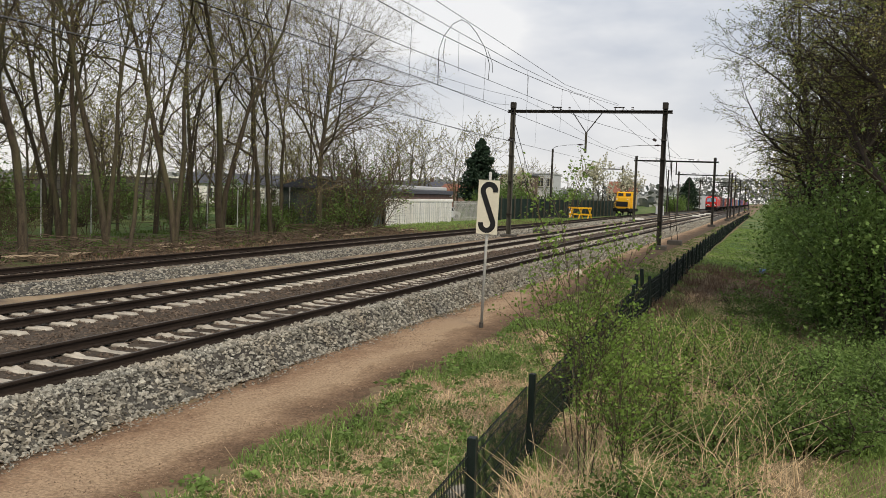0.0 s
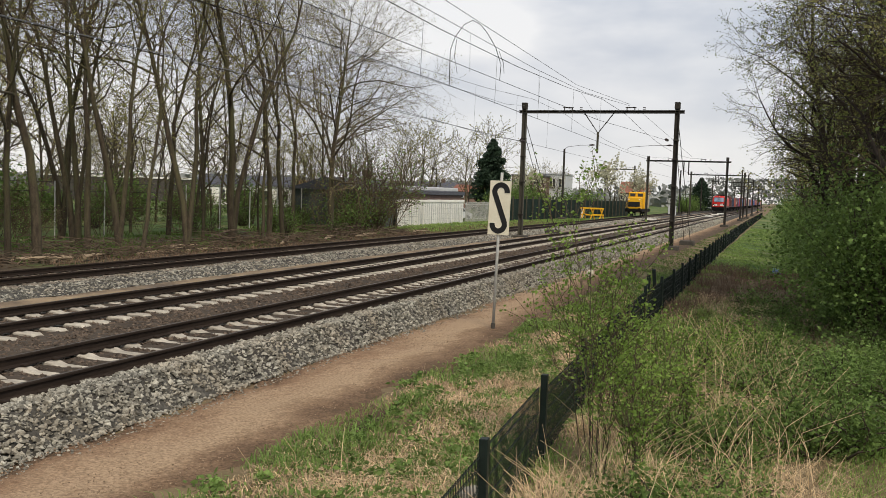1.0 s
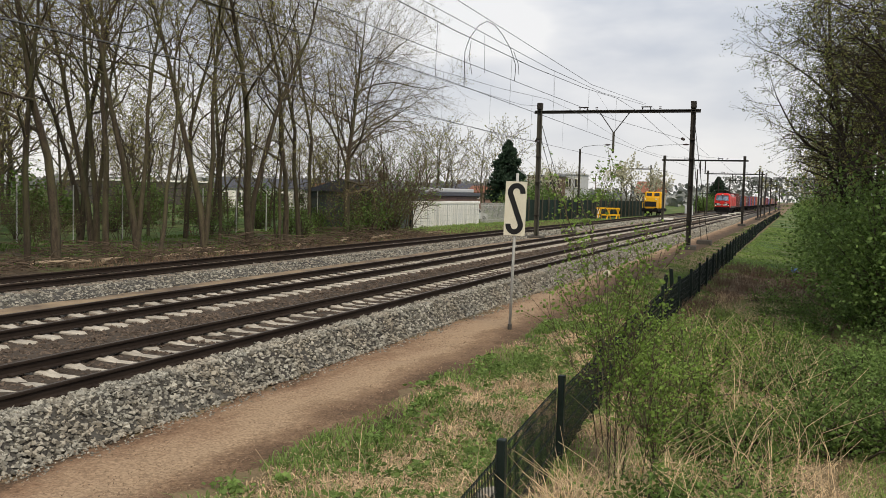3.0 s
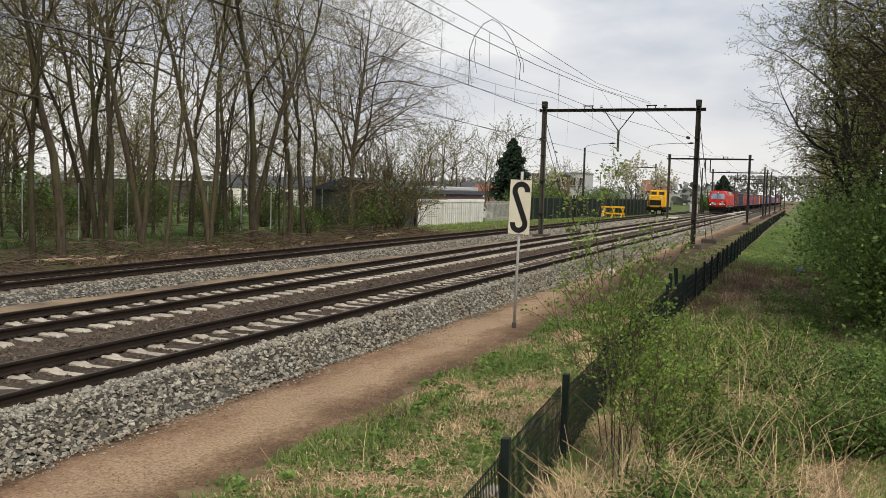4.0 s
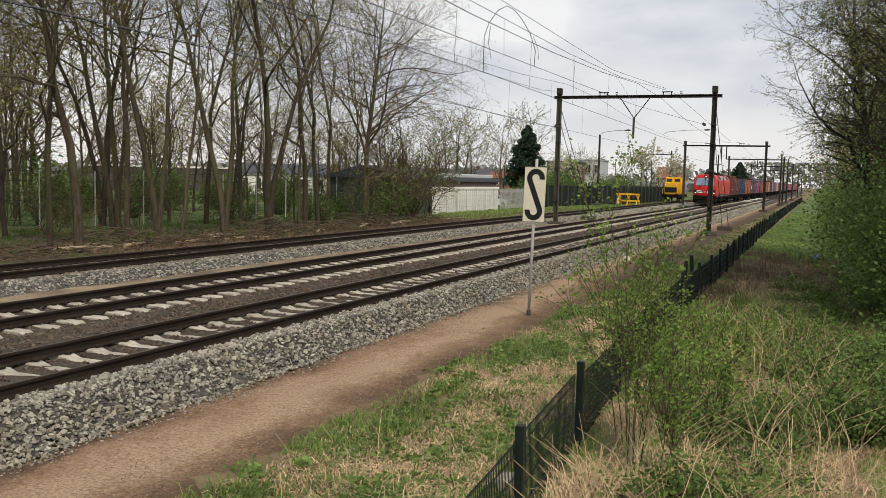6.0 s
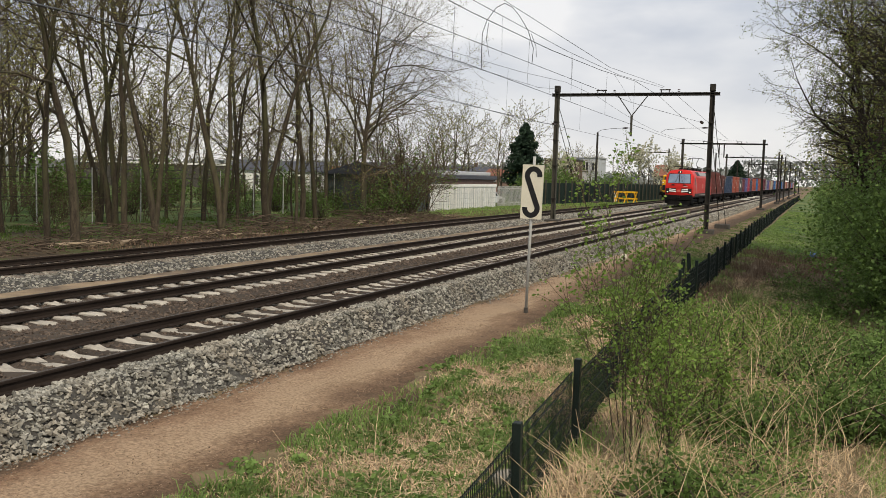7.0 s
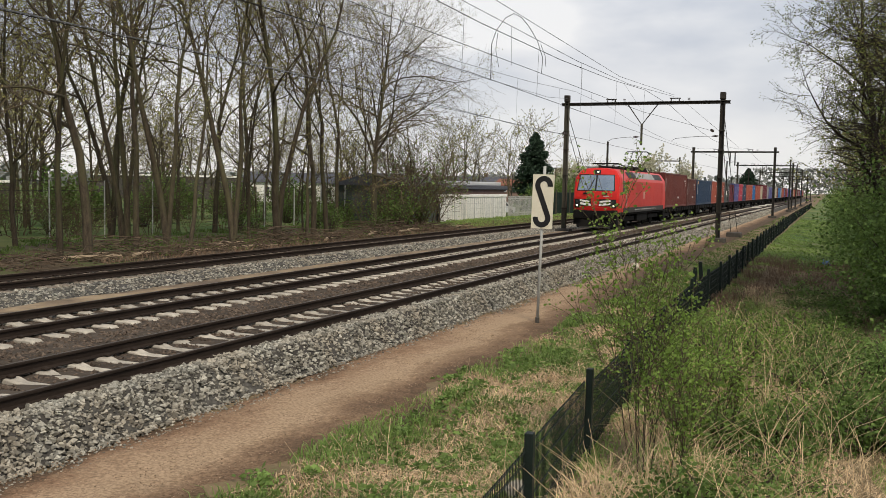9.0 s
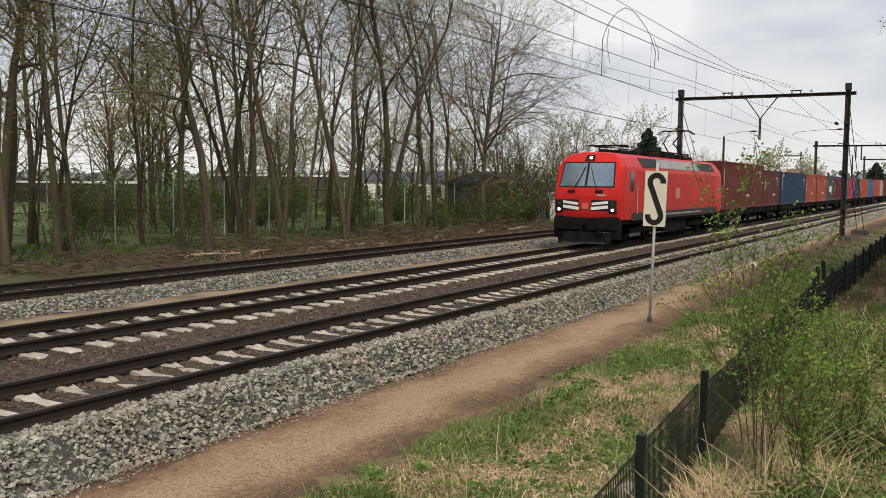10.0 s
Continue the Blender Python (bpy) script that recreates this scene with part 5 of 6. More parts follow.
def tree_kind(name, seed, height, r0, spec, leaves, leaf_mat, leaf_size, bark, twig, lean=(0, 0), fork=False, low=0.36, reach=0.5, fine=0.004, label="", group=""):
    w = Wood(seed, low, reach, fine)
    w.limb((0, 0, -0.15), (lean[0], lean[1], 1), r0, height, 0, spec)
    if fork:
        w.limb((0.05, 0.02, 0.4), (-lean[0] + 0.07, -lean[1] - 0.05, 1), r0 * 0.75, height * 0.9, 0, spec)
    t = thing(name, label, "tree", group)
    part("trunk", w.thick, M[bark], t, smooth=True)
    tagged(part("twigwork", w.thin, M[twig], t), kind="stuff")
    if leaves:
        r = np.random.default_rng(seed)
        tips = np.array([tuple(p) for p, d in w.tips])
        pick = tips[r.integers(0, len(tips), leaves)] + r.normal(0, 0.05, (leaves, 3))
        v, f = leaf_quads(pick, np.full(leaves, leaf_size), seed)
        part("crown", cloud_mesh("crown", v, f, [M[leaf_mat]]), None, t)
    return t


def place(kinds, rows, seed=0):
    """Copies of tree kinds at (x, y, scale); the first of each kind takes its first place."""
    r = random.Random(seed)
    used = set()
    for i, (x, y, s, k) in enumerate(rows):
        m = pose(x, y, float(hill(x, y)), r.gauss(0, 1.5), r.gauss(0, 1.5), r.uniform(0, 360)) @ Matrix.Scale(s, 4)
        src = kinds[k % len(kinds)]
        if src.name not in used:
            used.add(src.name)
            src.matrix_basis = m
            src.scale = (s, s, s)
        else:
            sc = src.scale.copy()
            src.scale = (s, s, s)
            copy_thing(src, m @ Matrix.Scale(1 / s, 4))
            src.scale = sc


def build_woods():
    tall = [(13, 42, 0.05, 0.088), (9, 46, 0.07, 0.30), (6, 50, 0.03, 0.40), (4, 50, 0.02, 0.22)]
    wide = [(30, 56, 0.05, 0.05), (14, 46, 0.06, 0.19), (10, 46, 0.02, 0.32), (6, 45, 0.0, 0.2)]
    thin = [(13, 36, 0.06, 0.07), (9, 42, 0.06, 0.24), (8, 42, 0.02, 0.22)]
    kinds = []
    for k in range(7):
        kinds.append(tree_kind("woodland_tree", 10 + k, (17, 18, 16, 18, 15, 17, 14)[k], (0.16, 0.19, 0.18, 0.17, 0.22, 0.15, 0.12)[k], wide if k == 4 else tall, 9000 if k == 4 else 4600, "bud", 0.048, "bark", "twig",
                               lean=((0.03, 0.0), (-0.03, 0.03), (0.06, 0.03), (0, 0), (0.01, 0.01), (-0.04, 0.02), (-0.06, 0.04))[k], fork=k in (1, 3),
                               low=(0.34, 0.36, 0.3, 0.38, 0.24, 0.3, 0.25)[k], reach=0.56 if k == 4 else 0.42, fine=0.0045,
                               label="tall bare woodland tree with grey-brown bark and first buds", group="trees of the wood"))
    rows = [(-24.4, 23.4, 0.8, 5), (-24.3, 24.6, 1.0, 2), (-33.3, 35.2, 1.0, 1), (-31.2, 33.8, 0.95, 3), (-30.2, 33.0, 1.0, 0), (-28.6, 31.8, 1.05, 5),
            (-26.3, 31.2, 0.95, 3), (-25.1, 31.1, 0.85, 6), (-31.7, 41.5, 1.0, 5), (-24.9, 34.0, 1.0, 3), (-33.5, 47.4, 1.05, 0),
            (-24.7, 37.3, 1.05, 1), (-24.4, 39.4, 0.8, 6), (-26.3, 43.2, 0.95, 2), (-25.8, 43.8, 1.0, 5), (-30.0, 52.1, 1.0, 5), (-27.3, 52.4, 1.0, 4),
            (-27.5, 20.5, 1.0, 0), (-30, 26.5, 0.95, 6), (-24.5, 19.0, 0.9, 6), (-25.2, 17.0, 0.9, 5), (-26.8, 15.5, 0.95, 0), (-27.2, 18.0, 1.0, 1), (-31, 21.0, 1.0, 3), (-29.5, 19.2, 0.9, 5), (-35, 25, 1.0, 0)]
    place(kinds, rows, 4)
    r = random.Random(5)
    back = [tree_kind("slender_tree", 30 + k, 13, 0.10, thin, 1300, "bud", 0.07, "bark", "twig", lean=((0.05, 0.1), (-0.08, 0), (0, -0.06))[k], low=0.2, fine=0.006,
                      label="slender bare tree deeper in the wood", group="slender trees of the wood") for k in range(3)]
    place(back, [(r.uniform(-50, -27), r.uniform(18, 64), r.uniform(0.6, 1.15), r.randrange(3)) for i in range(36)], 3)
    # far trees beyond the wood and the houses
    far = [(14, 42, 0.05, 0.08), (9, 45, 0.05, 0.16), (7, 45, 0.03, 0.22)]
    fk = [tree_kind("distant_tree", 40 + k, 11, 0.17, far, 1500, "bud", 0.085, "bark", "twig", low=0.18, fine=0.020, label="bare budding tree in the distance", group="distant trees") for k in range(3)]
    rows = []
    for i in range(26):
        y = r.uniform(85, 190)
        rows.append((-y * r.uniform(0.40, 0.95), y, r.uniform(0.7, 1.25), i))
    rows += [(r.uniform(-115, -60), r.uniform(40, 105), r.uniform(0.8, 1.3), i) for i in range(15)]
    rows += [(-50, 46, 1.1, 0), (-54, 50, 1.2, 1), (-46.5, 42, 0.9, 2), (-59, 60, 1.2, 0), (-62, 55, 1.1, 1), (-53, 44, 1.0, 2)]
    rows += [(-40, 104, 0.8, 0), (-44, 109, 1.0, 1), (-38.5, 113, 0.7, 2), (-47, 113, 0.9, 0), (-36.5, 119, 0.6, 1), (-42, 98, 0.55, 2), (-39, 125, 0.9, 0), (-51, 124, 1.1, 1), (-33, 140, 0.6, 2)]
    rows += [(-46, 118, 0.95, 0), (-43, 125, 1.0, 1), (-41, 128, 1.15, 2), (-50, 116, 0.8, 1), (-55, 118, 0.85, 2), (-30, 100, 0.35, 1), (-38, 150, 0.7, 0), (-36, 175, 0.7, 0), (-45, 185, 0.8, 2), (-38, 60, 0.6, 0), (-36.5, 66, 0.55, 1), (-34, 61, 0.5, 2)]
    place(fk, rows, 6)


def build_right_trees():
    spec = [(17, 52, 0.02, 0.07), (11, 46, 0.0, 0.24), (9, 46, -0.05, 0.36), (5, 44, -0.06, 0.2)]
    kinds = [tree_kind("lineside_tree", 60 + k, (11, 12.5)[k], 0.19, spec, 15000, ("leaf_olive", "bud")[k], 0.03, "bark_dark", "twig_dark", lean=((-0.04, 0), (0.0, 0.05))[k], fork=False, low=0.26, reach=0.36, fine=0.0045,
                       label="dense dark-twigged tree coming into leaf beside the fence", group="trees behind the fence") for k in range(2)]
    rows = [(2.4, 29.0, 1.2, 0), (3.6, 32.0, 1.3, 1), (3.2, 25.5, 1.3, 1), (2.2, 33.0, 1.1, 1), (2.9, 23.0, 1.2, 0), (3.9, 21.5, 1.25, 1), (1.9, 35.5, 1.1, 0), (5.0, 29.5, 1.3, 0), (2.2, 41.0, 1.05, 1),
            (3.4, 47, 1.0, 0), (3.9, 56, 0.95, 1), (4.2, 37, 1.35, 0), (5.5, 44, 1.25, 1), (4.6, 72, 0.85, 1), (4.8, 95, 0.8, 0), (4.4, 26.5, 1.15, 0)]
    place(kinds, rows, 8)
    light = [(11, 50, 0.03, 0.08), (8, 48, 0.03, 0.14), (6, 46, 0.02, 0.2)]
    sp = [tree_kind("young_tree", 70, 7.0, 0.11, light, 3000, "bud", 0.06, "bark_dark", "twig_dark", lean=(-0.12, 0), fork=True, label="slim young tree with yellow-green spring leaves", group="young trees")]
    place(sp, [(2.6, 40, 1.0, 0), (2.2, 48, 1.1, 0), (1.9, 58, 1.0, 0), (2.0, 72, 1.1, 0), (3.0, 33, 1.0, 0), (2.2, 90, 1.2, 0), (2.5, 120, 1.2, 0)], 9)


def bush_kind(name, seed, w, h, n, leaf_mat, size, label, group, stems=26, flower=None):
    """A shrub: bent stems from one foot and leaves in loose clumps with gaps between them."""
    r = np.random.default_rng(seed)
    rr = random.Random(seed)
    g = Geo()
    t = thing(name, label, "shrub", group)
    clumps = []
    for i in range(stems):
        a, q = rr.uniform(0, 6.28), rr.random() ** 0.6
        top = Vector((math.cos(a) * w * q * rr.uniform(0.7, 1.1), math.sin(a) * w * q * rr.uniform(0.7, 1.1), h * (1 - 0.55 * q * q) * rr.uniform(0.6, 1.08)))
        mid = top * 0.5 + Vector((rr.gauss(0, 0.12), rr.gauss(0, 0.12), h * 0.12))
        g.tube([(0.1 * math.cos(a), 0.1 * math.sin(a), -0.1), mid, top], [0.022, 0.014, 0.004], 4, False)
        for u in np.linspace(0.25, 1.0, 7):
            p = mid.lerp(top, u * 2 - 1) if u > 0.5 else Vector((0, 0, 0)).lerp(mid, u * 2)
            clumps.append((tuple(p), 0.16 + 0.16 * rr.random()))
    c = np.array([a for a, b in clumps])
    s = np.array([b for a, b in clumps])
    k = r.integers(0, len(c), n)
    v, f = leaf_quads(c[k] + r.normal(0, 1, (n, 3)) * s[k][:, None] * np.array([1, 1, 0.8]) * max(w, h) / 1.6, np.full(n, size), seed, 0.6, 1.6)
    v[:, 2] = np.maximum(v[:, 2], 0.02)
    tagged(part("stemwork", g, M["twig_dark"], t), kind="stuff")
    part("foliage", cloud_mesh("foliage", v, f, [M[leaf_mat]]), None, t)
    return t


def build_bushes():
    big = [bush_kind("hedge_shrub", 80 + k, 1.8, 3.4, 8000, "leaf" if k < 2 else "leaf_dark", 0.046, ("fresh green shrub at the edge of the trees", "fresh green shrub at the edge of the trees", "deep green shrub under the trees")[k], "shrubs under the trees") for k in range(3)]
    rows = []
    r = random.Random(11)
    for y, x in ((23.6, 3.0), (25, 4.4), (24.8, 2.5), (27.5, 2.3), (29, 3.4), (31, 2.2), (33, 3.0), (34, 3.8), (37, 2.4), (41, 3.0), (45, 2.2), (50, 2.6), (56, 2.0), (63, 2.3), (71, 1.8), (80, 2.2), (92, 1.8), (106, 2.0), (124, 1.8), (146, 2.0), (176, 2.2), (26.5, 3.3), (38, 5.5), (48, 5)):
        rows.append((x + r.uniform(-0.3, 0.3), y, r.uniform(0.9, 1.25) * (1.15 if y > 60 else 1.25 if y < 36 else 1), r.randrange(3)))
    place(big, rows, 12)
    low = [bush_kind("bramble", 90 + k, 0.95, (0.62, 0.7, 0.8)[k], 1500, ("leaf_dark", "leaf", "leaf_light")[k], 0.034, ("low tangled bramble with dark green leaves", "low tangled bramble with fresh green leaves", "pale green leafy weeds behind the fence")[k], "brambles", 18) for k in range(3)]
    rows = []
    while len(rows) < 92:
        y = 8.6 + 22.4 * r.random() ** 1.15
        x = r.uniform(-2.3, 0.125 * y + 0.9)
        if (x > -0.3 and y < 12.8) or (x < -1.5 and y < 11) or (x < -0.9 and y > 22):
            continue
        rows.append((x, y, r.uniform(0.7, 1.2), 2 if (x < -0.2 and 13 < y < 21) else r.randrange(2)))
    place(low, rows, 13)
    # undergrowth at the foot of the wood
    und = [bush_kind("undergrowth_shrub", 95, 1.2, 1.7, 650, "leaf_dark", 0.06, "thin green undergrowth shrub in the wood", "undergrowth", 24)]
    rows = []
    for i in range(20):
        rows.append((r.uniform(-40, -26.5), r.uniform(20, 60), r.uniform(0.6, 1.3), 0))
    thicket = []
    for k in range(2):
        w = Wood(300 + k, 0.15, 0.6, 0.007)
        for q in range(7):
            a = 0.9 * q
            w.limb((0.25 * math.cos(a), 0.25 * math.sin(a), -0.1), (0.5 * math.cos(a), 0.5 * math.sin(a), 1), 0.022, 2.6 - 0.13 * q, 0, [(8, 36, 0.03, 0.09), (5, 42, 0.02, 0.16), (3, 42, 0.0, 0.2)])
        t = thing("bare_thicket", "bare brown twiggy thicket in the wood", "shrub", "thickets in the wood")
        tagged(part("stemwork", w.thick, M["twig"], t), kind="stuff")
        tagged(part("twigwork", w.thin, M["twig"], t), kind="stuff")
        rr = np.random.default_rng(k)
        tips = np.array([tuple(p) for p, d in w.tips])
        v, f = leaf_quads(tips[rr.integers(0, len(tips), 350)] + rr.normal(0, 0.08, (350, 3)), np.full(350, 0.05), k)
        part("foliage", cloud_mesh("foliage", v, f, [M["leaf"]]), None, t)
        thicket.append(t)
    place(thicket, [(r.uniform(-44, -26.5), r.uniform(22, 62), r.uniform(0.6, 1.3), i) for i in range(26)] + [(-27.2, 58.2, 2.1, 0), (-28.2, 60.8, 2.3, 1), (-27.9, 63.0, 2.0, 0), (-27.4, 55.8, 1.9, 1)], 17)
    rows += [(-26.6, 54.5, 1.5, 0), (-27.5, 57, 1.7, 0), (-28.8, 59.5, 1.6, 0), (-27.0, 59.0, 1.2, 0), (-26.0, 50.5, 0.9, 0), (-28.5, 55.5, 1.8, 0)]
    place(und, rows, 14)


def build_sapling():
    """Thin many-stemmed saplings in young leaf that grow through the fence."""
    for x, y, h, n, seed, lean in ((-1.82, 9.9, 2.2, 900, 1, 0.03), (-1.95, 10.6, 3.05, 1500, 2, 0.0), (-1.45, 9.6, 1.5, 650, 3, 0.10), (-2.15, 11.0, 2.1, 1000, 4, -0.08), (-1.5, 10.6, 1.7, 650, 5, 0.12), (-1.2, 11.5, 1.6, 600, 6, 0.1)):
        w = Wood(200 + seed)
        w.leafy = True
        z0 = float(hill(x, y))
        spec = [(8, 22, 0.05, 0.04), (4, 32, 0.06, 0.1), (2, 40, 0.04, 0.15)]
        for k in range(3):
            w.limb((0.05 * k, 0.04 * k, -0.05), (lean + 0.07 * (k - 1), 0.05 * (1 - k), 1), 0.008, h * (1.0, 0.8, 0.62)[k], 0, spec)
        t = thing("sapling", "thin many-stemmed sapling in bright young leaf at the fence", "sapling", "saplings at the fence", at=pose(x, y, z0))
        tagged(part("stemwork", w.thick, M["twig_dark"], t), kind="stuff")
        tagged(part("twigwork", w.thin, M["twig"], t), kind="stuff")
        n = int(1.35 * n)
        r = np.random.default_rng(seed)
        tips = np.array([tuple(p) for p, d in w.tips])
        pick = tips[r.integers(0, len(tips), n)] + r.normal(0, 0.05, (n, 3))
        v, f = leaf_quads(pick, np.full(n, 0.030), seed, 0.6, 1.4)
        part("foliage", cloud_mesh("foliage", v, f, [M["leaf_light"]]), None, t)


def build_grass():
    r = np.random.default_rng(21)

    def patch(name, n, x0, x1, y0, y1, h, w, lean, material, label, near=1.7, clump=0, keep=None, seed=1):
        y = y0 + (y1 - y0) * r.random(n) ** near
        x = x0 + (x1 - x0) * r.random(n)
        if clump:
            cy = y0 + (y1 - y0) * r.random(clump) ** near
            cx = x0 + (x1 - x0) * r.random(clump)
            k = r.integers(0, clump, n)
            s = 0.10 + 0.22 * r.random(clump)
            x, y = cx[k] + r.normal(0, 1, n) * s[k], cy[k] + r.normal(0, 1, n) * s[k]
        ok = (x > x0 - 0.2) & (x < x1 + 0.2)
        if keep is not None:
            ok &= keep(x, y)
        x, y = x[ok], y[ok]
        v, f = blades(x, y, hill(x, y) - 0.01, np.full(len(x), h), np.full(len(x), w), lean, seed)
        single(name, cloud_mesh(name, v, f, [M[material]]), None, label, "grass", kind="stuff")

    def lumps(x, y):
        return np.sin(1.9 * x + 0.8 * np.sin(1.1 * y)) + np.sin(1.3 * y + 1.2 * np.sin(1.7 * x)) + r.normal(0, 0.55, len(x)) > -0.1

    def bare(x, y):
        return ~lumps(x, y)
    patch("verge_grass", 42000, -5.65, -2.3, 4.5, 45, 0.12, 0.012, 0.8, "grass", "short patchy green grass between path and fence", 1.8, keep=lumps)
    patch("verge_tufts", 36000, -5.5, -2.5, 5, 40, 0.17, 0.017, 1.0, "leaf", "leafy green tufts in the verge", 1.8, clump=240)
    patch("verge_straw", 62000, -5.5, -2.2, 4.5, 36, 0.11, 0.012, 2.1, "straw", "flattened dry straw in the verge", 1.8, keep=bare)
    patch("verge_litter", 22000, -4.6, -2.3, 4.8, 22, 0.16, 0.014, 2.0, "straw", "pale matted straw beside the fence", 1.6, keep=bare)
    patch("verge_far_grass", 14000, -5.7, -3.7, 40, 130, 0.07, 0.035, 0.9, "leaf_dark", "short grass along the far fence", 1.3)
    # the rough strip behind the fence
    patch("rough_grass", 42000, -2.3, 2.2, 5.5, 30, 0.34, 0.010, 0.9, "grass", "tall rough green grass behind the fence", 1.5, clump=300, keep=lambda x, y: (x < 0.1) | (y > 13))
    patch("rough_straw", 17000, -2.2, 1.2, 5.5, 32, 0.45, 0.008, 1.5, "straw", "dry bleached grass stalks behind the fence", 1.5, clump=120, keep=lambda x, y: (x < 0.1) | (y > 14))
    patch("dead_stems", 16000, -2.9, 1.6, 14, 46, 0.45, 0.011, 0.8, "haulm", "dead brown weed stems behind the fence", 1.1, clump=330)
    patch("trampled_straw", 4500, -0.3, 1.1, 8.5, 13.5, 0.10, 0.008, 2.6, "straw", "trampled dry grass on bare soil", 1.0)
    patch("mown_grass", 24000, 0.55, 4.5, 7.5, 14.5, 0.12, 0.010, 0.7, "grass", "lush short green grass beside the trodden soil", 1.1, keep=lambda x, y: x > 0.62 + 0.05 * (y - 10) + 0.1 * np.sin(3 * y))
    patch("lane_grass", 18000, -3.2, 1.4, 42, 120, 0.10, 0.05, 0.7, "grass", "bright grass lane between fence and trees", 1.4)
    patch("wood_edge_grass", 9000, -25.5, -21.4, 24, 95, 0.22, 0.03, 0.8, "haulm", "dead weeds along the siding", 1.0)
    patch("wood_floor_plants", 12000, -34, -23.6, 17, 60, 0.26, 0.035, 0.9, "leaf_dark", "low green plants on the floor of the wood", 1.0, clump=420)
    patch("siding_grass", 9000, -28.6, -21.8, 62, 115, 0.22, 0.05, 0.8, "grass", "grass strip in front of the white wall", 1.0)
    # broad-leaved weeds in the verge
    n = 260
    cy, cx = 5 + 30 * r.random(n) ** 1.7, -5.6 + 3.0 * r.random(n)
    k = r.integers(0, n, 14000)
    s = 0.05 + 0.10 * r.random(n)
    px, py = cx[k] + r.normal(0, 1, 14000) * s[k], cy[k] + r.normal(0, 1, 14000) * s[k]
    c = np.stack([px, py, hill(px, py) + 0.02 + 0.10 * r.random(14000)], -1)
    v, f = leaf_quads(c, np.full(14000, 0.044), 5, 0.4, 1.7)
    single("verge_weeds", cloud_mesh("verge_weeds", v, f, [M["leaf"]]), None, "low broad-leaved weeds in the verge", "weeds", kind="stuff")
    # long single stalks that stand out
    g = Geo()
    rr = random.Random(31)
    for i in range(620):
        x, y = rr.uniform(-2.1, 0.6), 7.2 + 13 * rr.random() ** 1.2
        z = float(hill(x, y))
        h, a = rr.uniform(0.5, 1.1), rr.uniform(0, 6.28)
        le = rr.uniform(0.1, 1.1)
        g.tube([(x, y, z), (x + math.cos(a) * le * 0.35 * h, y + math.sin(a) * le * 0.35 * h, z + h * 0.6), (x + math.cos(a) * le * h, y + math.sin(a) * le * h, z + h)], [0.0045, 0.0035, 0.002], 3, False)
    single("dry_stalks", g, M["straw"], "long pale dry stalks leaning behind the fence", "dry stalks", kind="stuff")
    g = Geo()
    for i in range(46):
        x, y = rr.uniform(-5.3, -2.5), 6.0 + 14 * rr.random() ** 1.5
        z = float(hill(x, y))
        h, a, le = rr.uniform(0.25, 0.6), rr.uniform(0, 6.28), rr.uniform(0.1, 0.7)
        g.tube([(x, y, z), (x + math.cos(a) * le * 0.3 * h, y + math.sin(a) * le * 0.3 * h, z + h * 0.6), (x + math.cos(a) * le * h, y + math.sin(a) * le * h, z + h)], [0.005, 0.004, 0.002], 3, False)
    single("verge_stalks", g, M["straw"], "single dry stalks standing in the verge", "dry stalks", kind="stuff")
    # brush and fallen branches along the wood
    g = Geo()
    for i in range(1500):
        y = rr.uniform(17, 58)
        x = -23.0 - 2.6 * rr.random() ** 1.3 - (2.0 if rr.random() < 0.25 else 0)
        z = float(hill(x, y)) + rr.random() ** 2 * (0.75 if math.sin(y * 0.55) > 0.1 else 0.3)
        a, L, e = rr.uniform(0, 6.28), rr.uniform(0.4, 2.0), rr.gauss(0, 0.25)
        g.tube([(x, y, z), (x + math.cos(a) * L * 0.5, y + math.sin(a) * L * 0.5, z + 0.1 + e * 0.3), (x + math.cos(a) * L, y + math.sin(a) * L, max(z + e * 0.6, -0.38))], [0.02, 0.014, 0.006], 3, False)
    single("brushwood", g, M["brush"], "heaps of dead brown brushwood at the foot of the wood", "brushwood", kind="stuff")
    for i in range(16):
        y = rr.uniform(22, 60)
        x = -23.3 - rr.random() * 1.6
        L, a = rr.uniform(0.7, 2.4), rr.uniform(-25, 25) + 90
        single("fallen_branch", Geo().tube([(0, 0, 0.09), (L * 0.5, 0.06, 0.13), (L, -0.04, 0.12)], [0.075, 0.06, 0.035], 7), M["timber_pale"], "pale cut branch lying at the wood edge", "branch", "fallen branches",
               at=pose(x, y, float(hill(x, y)) + 0.02, 0, 0, a))


